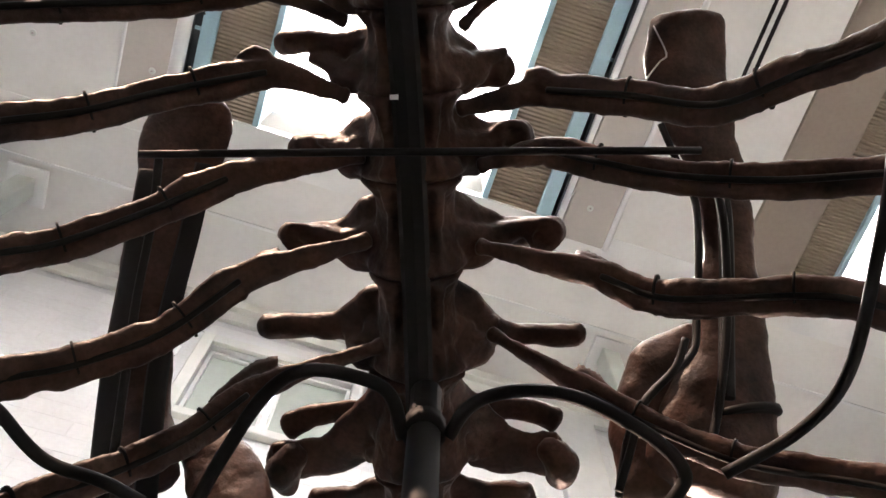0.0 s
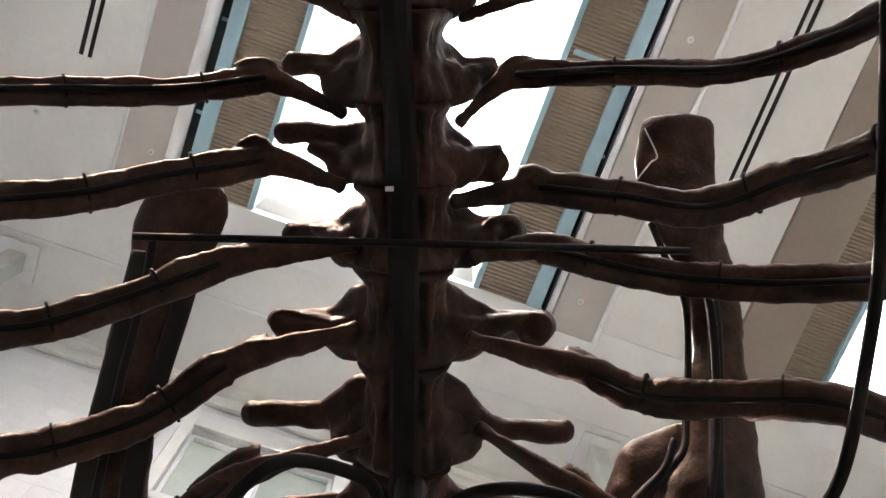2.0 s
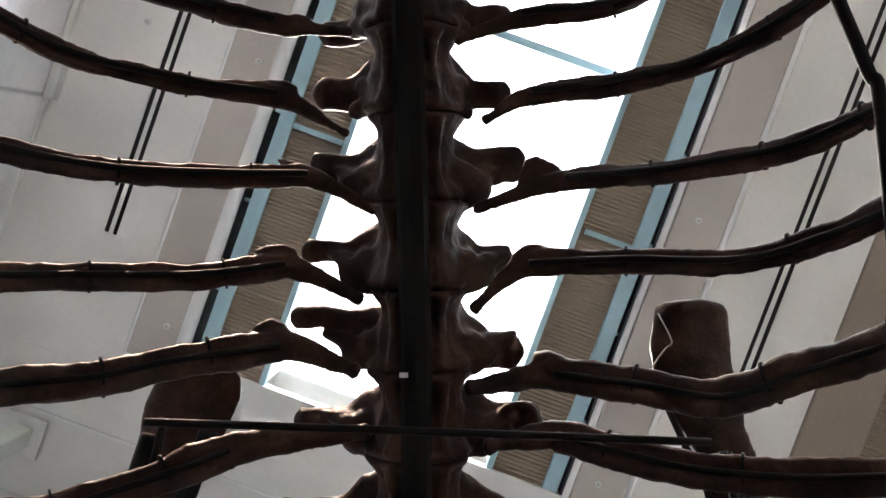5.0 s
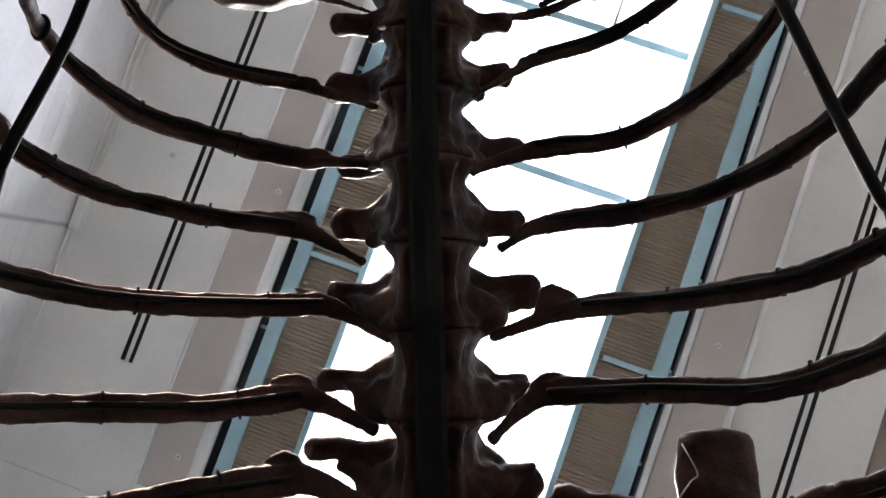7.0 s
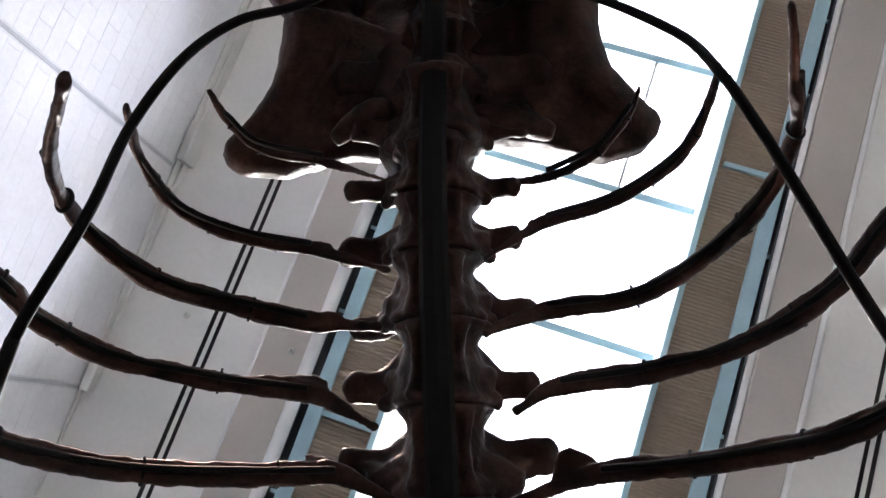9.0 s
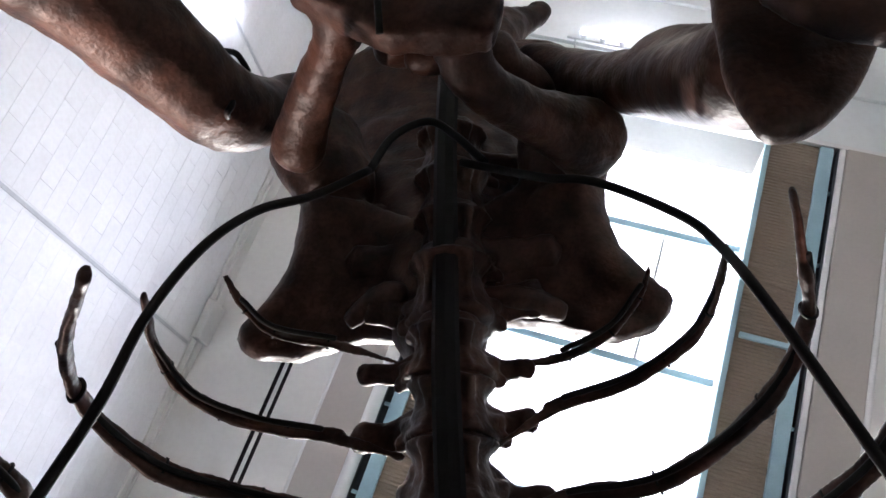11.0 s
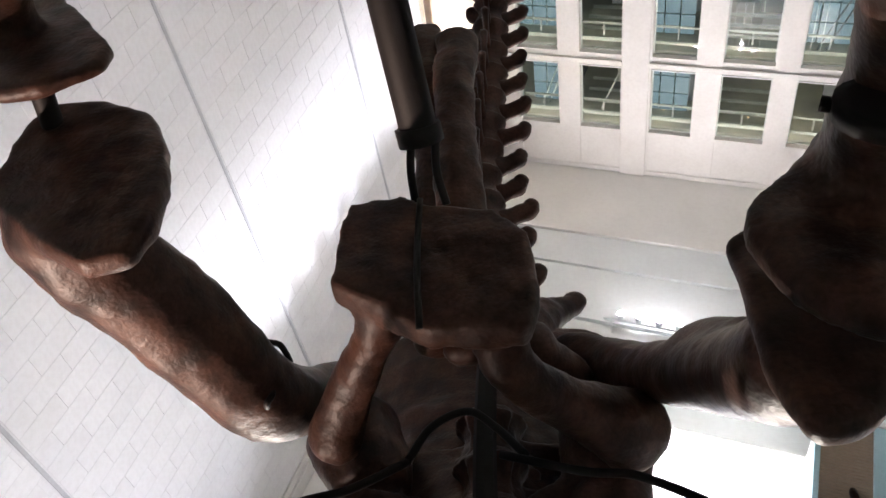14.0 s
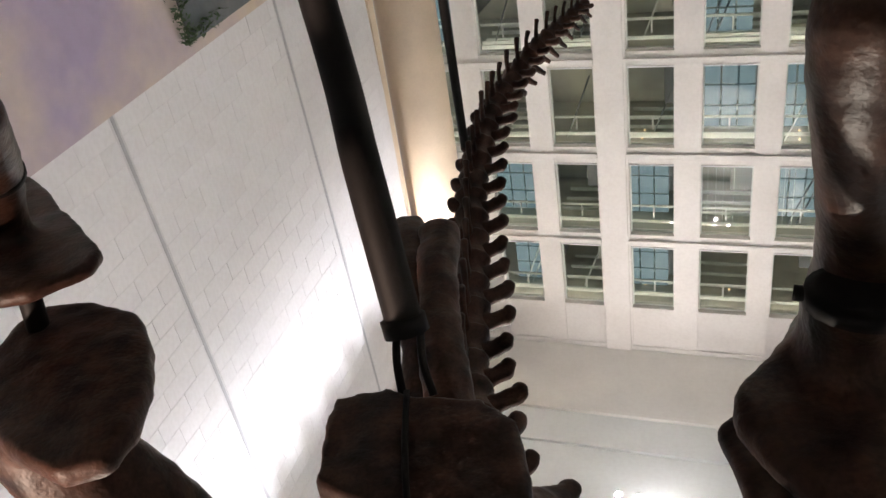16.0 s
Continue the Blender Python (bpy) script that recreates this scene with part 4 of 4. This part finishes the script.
limb_bone("ischium", ((2.46, -0.20, 4.40), (2.90, -0.24, 4.20), (3.27, -0.26, 4.05), (3.81, -0.27, 3.95), (4.30, -0.25, 3.90)), [(0.16, 0.1), (0.14, 0.1), (0.115, 0.09), (0.11, 0.09), (0.12, 0.08)], ref=(1, 0, 0))
limb_bone("ischium", ((2.56, -0.38, 4.45), (3.00, -0.40, 4.30), (3.34, -0.40, 4.22), (3.57, -0.39, 4.10), (4.01, -0.41, 4.00), (4.50, -0.44, 3.95)), [(0.14, 0.1), (0.12, 0.09), (0.10, 0.09), (0.10, 0.08), (0.105, 0.08), (0.11, 0.07)], ref=(1, 0, 0))
limb_bone("ischium", ((2.59, -0.00, 4.50), (2.53, 0.06, 4.60), (2.51, 0.19, 4.75)), [0.12, 0.12, 0.14])
limb_bone("sacral_rib", ((2.94, -0.01, 4.90), (3.17, 0.11, 5.00), (3.33, 0.27, 5.10), (3.37, 0.29, 5.10)), [0.15, 0.11, 0.058, 0.066], rough=0.22)
limb_bone("sacral_rib", ((2.78, 0.07, 4.90), (2.92, 0.22, 5.00), (2.83, 0.36, 5.00), (2.61, 0.44, 4.95)), [0.12, 0.13, 0.12, 0.1])
limb_bone("femur", ((2.73, -0.94, 4.95), (2.56, -1.08, 4.80), (2.38, -1.21, 4.50), (2.41, -1.38, 4.12), (2.42, -1.51, 3.85), (2.41, -1.64, 3.60), (2.47, -1.71, 3.45)), [0.15, 0.17, 0.2, 0.222, 0.214, 0.218, 0.228], voxel=0.022, rough=0.05, lumps=0.04, smooth=30, thick=0.12, plate=((2.77, -1.96, 3.30), (2.95, -1.94, 3.30), (3.06, -1.86, 3.30), (3.03, -1.63, 3.30), (2.89, -1.39, 3.30), (2.66, -1.28, 3.30), (2.45, -1.23, 3.30), (2.26, -1.22, 3.30), (2.04, -1.26, 3.30), (2.02, -1.43, 3.30), (2.20, -1.68, 3.30), (2.45, -1.94, 3.30)))
limb_bone("tibia", ((3.021, -1.881, 2.98), (3.009, -1.853, 2.85), (2.883, -1.73, 2.65), (2.528, -1.477, 2.3)), [(0.12, 0.12), (0.115, 0.115), (0.105, 0.105), (0.095, 0.095)], ref=(1, 0, 0), thick=0.07, smooth=14, lumps=0.03, plate=((2.855, -1.43, 2.98), (2.75, -1.425, 2.98), (2.665, -1.497, 2.98), (2.609, -1.618, 2.98), (2.592, -1.778, 2.98), (2.679, -2.013, 2.98), (3.134, -2.344, 2.98), (3.652, -2.512, 2.98), (3.864, -2.39, 2.98), (3.661, -2.022, 2.98), (3.15, -1.648, 2.98)))
limb_bone("femur", ((2.78, 0.20, 4.90), (2.59, 0.39, 4.75), (2.31, 0.56, 4.45), (2.02, 0.69, 4.10), (1.74, 0.74, 3.75), (1.58, 0.76, 3.50)), [0.15, 0.14, 0.135, 0.155, 0.17, 0.18], extra=((((2.27, 0.57, 4.30), (2.18, 0.70, 4.12), (1.99, 0.78, 3.90)), [0.07, 0.1, 0.08]),), voxel=0.02, rough=0.03, lumps=0.03, smooth=24, thick=0.09, plate=((1.88, 0.59, 3.30), (1.92, 0.63, 3.30), (1.95, 0.69, 3.30), (1.95, 0.83, 3.30), (1.79, 1.05, 3.30), (1.54, 1.03, 3.30), (1.34, 0.91, 3.30), (1.24, 0.81, 3.30), (1.21, 0.75, 3.30), (1.20, 0.69, 3.30), (1.21, 0.65, 3.30), (1.25, 0.63, 3.30), (1.30, 0.62, 3.30), (1.41, 0.59, 3.30), (1.58, 0.59, 3.30), (1.74, 0.60, 3.30)))
plate_bone("tibia_head", ((1.75, 0.59, 3.05), (1.79, 0.61, 3.05), (1.89, 0.72, 3.05), (2.09, 0.90, 3.05), (2.12, 1.06, 3.05), (1.88, 1.16, 3.05), (1.29, 0.92, 3.05), (1.32, 0.77, 3.05), (1.36, 0.71, 3.05), (1.41, 0.66, 3.05), (1.47, 0.62, 3.05), (1.57, 0.58, 3.05), (1.66, 0.57, 3.05)), 0.10, ((((1.78, 0.92, 3.15), (1.83, 0.93, 2.95), (1.68, 0.86, 2.60), (1.57, 0.76, 2.25), (1.47, 0.69, 2.00)), [(0.16, 0.15), (0.15, 0.14), (0.12, 0.12), (0.11, 0.11), (0.1, 0.1)]),), voxel=0.022, smooth=24, lumps=0.03)
TAIL = ((3.67, -0.29, 5.50), (4.04, -0.23, 5.42), (4.72, -0.23, 5.30), (5.21, -0.17, 5.10), (5.77, -0.10, 4.85), (6.19, -0.04, 4.62), (6.68, 0.12, 4.35), (7.04, 0.31, 4.18), (7.34, 0.67, 3.92), (7.67, 1.14, 3.70))


def caudal(at, ahead, size, seed):
    """A tail vertebra: body, upright spine, side processes and the chevron under it."""
    c, t = Vector(at), Vector(ahead).normalized()
    side = t.cross(Vector((0, 0, 1))).normalized()
    up = side.cross(t).normalized()
    rg = random.Random(seed)
    bm = bmesh.new()
    r = size * 0.54
    tube(bm, [c + t * (size * a) for a in (-0.48, -0.4, 0.0, 0.4, 0.48)], [r * 0.8, r, r * 0.78, r * 1.02, r * 0.8], n=14, steps=3, ref=up, rough=0.1, freq=7)
    k = rg.uniform(0.9, 1.1)
    tube(bm, [c + up * r * 0.6, c + up * size * 1.0 * k + t * size * 0.25, c + up * size * 1.55 * k + t * size * 0.5], [(r * 0.5, r * 0.26), (r * 0.34, r * 0.15), (r * 0.24, r * 0.13)], n=9, steps=4, ref=t, rough=0.15, freq=12)
    for sg, far in ((-1, 0.62), (1, 1.0)):
        tube(bm, [c + side * sg * r * 0.6 - t * size * 0.1, c + side * sg * size * 0.62 * far - t * size * 0.04, c + side * sg * size * 0.90 * k * far + t * size * 0.10, c + side * sg * size * 1.02 * k * far + t * size * 0.26 - up * size * 0.05], [(r * 0.6, r * 0.42), (r * 0.40, r * 0.34), (r * 0.44, r * 0.36), (r * 0.34, r * 0.3)], n=9, steps=4, ref=t, rough=0.18, freq=12)
    tube(bm, [c - up * r * 0.8 - t * size * 0.45, c - up * size * 0.95 - t * size * 0.2, c - up * size * 1.35 * k + t * size * 0.15], [(r * 0.3, r * 0.2), (r * 0.24, r * 0.16), (r * 0.3, r * 0.2)], n=9, steps=4, ref=t, rough=0.15, freq=12)
    return part("tail_vertebra", bm, BONE, skeleton, smooth=True)


line = [Vector(xyz(p)) for p in spline(TAIL, 24)]
walked, k = 0.0, 0
for a, b in zip(line[:-1], line[1:]):
    walked += (b - a).length
    size = 0.33 - 0.0085 * k
    if walked > size * 0.76:
        walked = 0.0
        caudal(b, b - a, size, k)
        k += 1


# steel
def rod(name, pts, r, label="", n=12, steps=8):
    bm = bmesh.new()
    tube(bm, along(pts), [r], n=n, steps=steps, ref=(0.1, 0.3, 0.95), dome=0.06)
    return part(name, bm, STEEL, mount, label, smooth=True)


bm = bmesh.new()
tube(bm, along([(-2.3, -0.2, 4.372), (-1.5, -0.175, 4.372), (-0.6, -0.17, 4.372), (0.3, -0.195, 4.372), (1.0, -0.215, 4.43), (1.6, -0.22, 4.6), (2.3, -0.22, 4.78), (2.9, -0.2, 4.9)]), [(0.052, 0.022)], n=8, steps=5)
part("spine_beam", bm, STEEL, mount, "black steel beam under the backbone")
rod("cross_rod", ((-0.71, -1.03, 4.24), (-0.73, -0.14, 4.24), (-0.77, 0.78, 4.30)), 0.013)
rod("front_pole", ((-1.66, -0.15, 4.33), (-1.66, -0.15, 2.5), (-1.66, -0.15, 0.0)), 0.058, "thick black steel pole")
rod("pole_collar", ((-1.66, -0.15, 4.12), (-1.66, -0.15, 4.05)), 0.075, steps=2)
rod("bent_pipe", ((-1.67, -0.22, 4.05), (-1.53, -0.26, 4.10), (-1.47, -0.37, 4.12), (-1.43, -0.54, 4.10), (-1.49, -0.67, 4.05), (-1.61, -0.78, 3.90), (-1.71, -0.85, 3.80), (-1.75, -0.86, 3.70)), 0.024)
rod("bent_pipe", ((-1.67, -0.07, 4.05), (-1.59, 0.00, 4.10), (-1.55, 0.10, 4.12), (-1.53, 0.25, 4.10), (-1.55, 0.41, 4.05), (-1.63, 0.60, 3.95), (-1.73, 0.69, 3.90), (-1.80, 0.64, 3.85)), 0.024)
rod("side_hoop", ((1.98, -0.52, 4.50), (1.81, -0.72, 4.40), (1.66, -0.90, 4.25), (1.43, -1.03, 4.10), (1.14, -1.14, 4.00), (0.81, -1.17, 3.86), (0.52, -1.27, 3.80), (0.42, -1.30, 3.78)), 0.018)
rod("side_hoop", ((0.42, -1.30, 3.78), (-0.1, -1.38, 3.72), (-0.8, -1.38, 3.68), (-1.22, -1.37, 3.68), (-1.33, -1.34, 3.70), (-1.50, -1.26, 3.72), (-1.58, -1.10, 3.72), (-1.66, -0.99, 3.72)), 0.02)
rod("side_hoop", ((1.99, -0.14, 4.50), (1.86, 0.18, 4.45), (1.78, 0.38, 4.38), (1.51, 0.63, 4.20), (1.29, 0.71, 4.05), (0.99, 0.79, 3.92), (0.56, 0.93, 3.84), (0.33, 1.01, 3.80), (0.21, 1.04, 3.78), (-0.57, 1.11, 3.75), (-0.89, 1.09, 3.70), (-1.25, 1.05, 3.68), (-1.43, 0.94, 3.68), (-1.56, 0.73, 3.66)), 0.018)
rod("hip_hoop", ((1.98, -0.52, 4.50), (2.18, -0.43, 4.55), (2.27, -0.28, 4.58), (2.16, -0.16, 4.55), (1.98, -0.04, 4.50)), 0.018)
rod("rear_pole", ((2.98, -0.37, 3.65), (3.23, -0.45, 2.98), (3.75, -0.57, 2.40), (4.0, -0.85, 0.0)), 0.082, "thick black steel pole under the hips")
rod("pole_collar", ((2.98, -0.37, 3.65), (3.01, -0.38, 3.58)), 0.1, steps=2)
rod("tail_pole", ((6.32, -0.06, 4.30), (5.9, -0.08, 2.5), (6.0, -0.15, 0.0)), 0.035, "thin black steel pole under the tail")
rod("knee_bar", ((2.87, -1.77, 3.02), (2.87, -1.79, 3.15), (2.85, -1.81, 3.38)), 0.045)
strap(xyz((1.57, 0.80, 2.68)), (0.12, 0.12), (0.05, 0.1, -1.0), 0.02)
rod("clamp_prong", ((2.99, -0.41, 3.62), (2.87, -0.42, 3.70), (2.77, -0.41, 3.80)), 0.018)
rod("clamp_prong", ((2.97, -0.31, 3.62), (2.84, -0.31, 3.70), (2.74, -0.28, 3.80)), 0.018)
rod("scapula_bar", ((-0.95, 0.98, 4.83), (-1.19, 1.02, 4.74), (-1.47, 0.99, 4.52), (-1.67, 0.92, 4.31), (-1.80, 0.85, 4.15)), 0.017)
rod("scapula_bar", ((-0.86, -1.20, 4.88), (-1.08, -1.22, 4.76), (-1.34, -1.26, 4.58), (-1.57, -1.27, 4.38), (-1.78, -1.27, 4.17)), 0.017)
def flat_bar(name, pts, wide, thick, label=""):
    """A flat steel strip bent along pts."""
    bm = bmesh.new()
    tube(bm, along(pts), [(wide, thick)], n=8, steps=6, ref=(1, 0, 0), dome=0.05)
    return part(name, bm, STEEL, mount, label, smooth=True)


flat_bar("scapula_strip", ((-0.97, -1.322, 5.05), (-1.219, -1.362, 4.90), (-1.397, -1.368, 4.72), (-1.587, -1.368, 4.50), (-1.764, -1.354, 4.30), (-1.942, -1.333, 4.1)), 0.042, 0.012)
flat_bar("scapula_strip", ((-0.954, -1.075, 5.05), (-1.226, -1.141, 4.90), (-1.403, -1.172, 4.72), (-1.592, -1.187, 4.50), (-1.769, -1.178, 4.30), (-1.946, -1.162, 4.1)), 0.045, 0.012)
centre_strip = flat_bar("scapula_strip", ((-1.012, 1.047, 5.02), (-1.183, 1.069, 4.90), (-1.395, 1.051, 4.75), (-1.535, 1.017, 4.60), (-1.695, 0.94, 4.30)), 0.032, 0.016)
for p in ((-1.218, 1.062, 4.85), (-1.293, 1.046, 4.79), (-1.363, 1.037, 4.74)):
    bm = bmesh.new()
    bmesh.ops.create_uvsphere(bm, u_segments=10, v_segments=6, radius=0.011, matrix=Matrix.Translation(xyz(p)))
    part("bolt", bm, BRIGHT, centre_strip, "bare steel bolt head", smooth=True)
rod("scapula_flange", ((-0.846, 0.828, 5.06), (-0.997, 0.889, 4.98), (-1.143, 0.949, 4.90), (-1.351, 0.933, 4.74), (-1.497, 0.893, 4.58), (-1.575, 0.853, 4.45), (-1.613, 0.752, 4.35), (-1.673, 0.631, 4.25), (-1.755, 0.561, 4.10), (-1.866, 0.502, 4.00)), 0.015)
bm = bmesh.new()
tube(bm, along(((-0.469, 0.811, 5.20), (-0.565, 0.84, 5.08), (-0.598, 0.814, 5.08), (-0.667, 0.765, 5.08), (-0.702, 0.762, 5.10))), [0.0035], n=6, steps=6)
part("tie_wire", bm, BRIGHT, mount, "thin bare tie wire", smooth=True)
strap(xyz((-1.843, 1.061, 4.42)), (0.10, 0.14), (0.1, -0.6, -0.8), 0.012)
flat_bar("pubis_strip", ((2.661, -0.373, 3.69), (2.305, -0.374, 3.69), (1.969, -0.355, 3.69)), 0.013, 0.005)
rod("femur_hook", ((2.364, -1.114, 4.42), (2.261, -1.089, 4.36), (2.22, -1.105, 4.36), (2.227, -1.117, 4.4)), 0.014)
rod("femur_hook", ((2.615, -1.183, 4.42), (2.56, -1.111, 4.38), (2.523, -1.08, 4.4), (2.522, -1.074, 4.46)), 0.014)
boxes("paper_tag", [(-0.224, -0.196, -0.580, -0.564, 4.343, 4.347)], TRIM, mount, label="small white paper tag")
rod("girdle_bar", ((-1.49, 0.80, 4.38), (-1.57, 0.75, 4.31), (-1.66, 0.63, 4.23), (-1.78, 0.56, 4.17), (-1.95, 0.52, 4.08)), 0.015)
strap(xyz((2.87, -1.72, 2.64)), (0.114, 0.114), (0.25, -0.36, -0.90), 0.012)
rod("clamp_lug", ((1.57, 0.77, 2.68), (1.60, 0.71, 2.68), (1.62, 0.67, 2.68)), 0.018)


# ---- stone blocks, last ----
def block_mesh(w, d, h, flip):
    bm = bmesh.new()
    box(bm, 0, d if not flip else w, 0, w if not flip else d, 0, h, bevel=0.005)
    bmesh.ops.recalc_face_normals(bm, faces=bm.faces)
    me = bpy.data.meshes.new("stone_block")
    bm.to_mesh(me)
    bm.free()
    me.materials.append(STONE)
    return me


CH, CL, GAP = 0.56, 1.12, 0.006
whole, half = block_mesh(CL - GAP, 0.06, CH - GAP, False), block_mesh(CL / 2 - GAP, 0.06, CH - GAP, False)
rest = bmesh.new()
count = 0
for k in range(int((ZC - 7.0 - 0.5) / CH)):
    z = 7.0 + k * CH
    for y0, y1 in ((-7.5, -1.9), (-1.7, 5.15), (5.35, 13.2), (13.4, 20.4), (20.6, 26.0)):
        y = y0
        first = k % 2 == 1
        while y1 - y > 0.12:
            w = CL / 2 if first else CL
            first = False
            w = min(w, y1 - y)
            full = abs(w - CL) < 1e-6 or abs(w - CL / 2) < 1e-6
            if full and 7.0 <= z <= 19.5 and 5.7 < y < 20.5 and count < 300:
                b = new("stone_block", whole if w > 0.8 else half)
                b.location = (XW + 0.0 + rng.uniform(-0.003, 0.003), y, z)
                b.parent = wall_west
                count += 1
            else:
                box(rest, XW, XW + 0.06, y, y + w - GAP, z, z + CH - GAP)
            y += w
tagged(part("stone_blocks", rest, STONE, wall_west), kind="stuff")
rest = bmesh.new()
for k in range(int((ZC - 12.0 - 0.9) / CH)):
    z = 12.0 + k * CH
    x = -14.0 - (CL / 2 if k % 2 else 0)
    while x < XW - 0.3:
        a, b = x, min(x + CL - GAP, XW - 0.05)
        if not (b > wx0 - 0.35 and a < wx1 + 0.35 and z + CH > wz0 - 0.3 and z < wz1 + 0.4):
            box(rest, a, b, YH - 0.03, YH, z, z + CH - GAP)
        x += CL
tagged(part("stone_blocks", rest, STONE, bpy.data.objects["wall_south"]), kind="stuff")
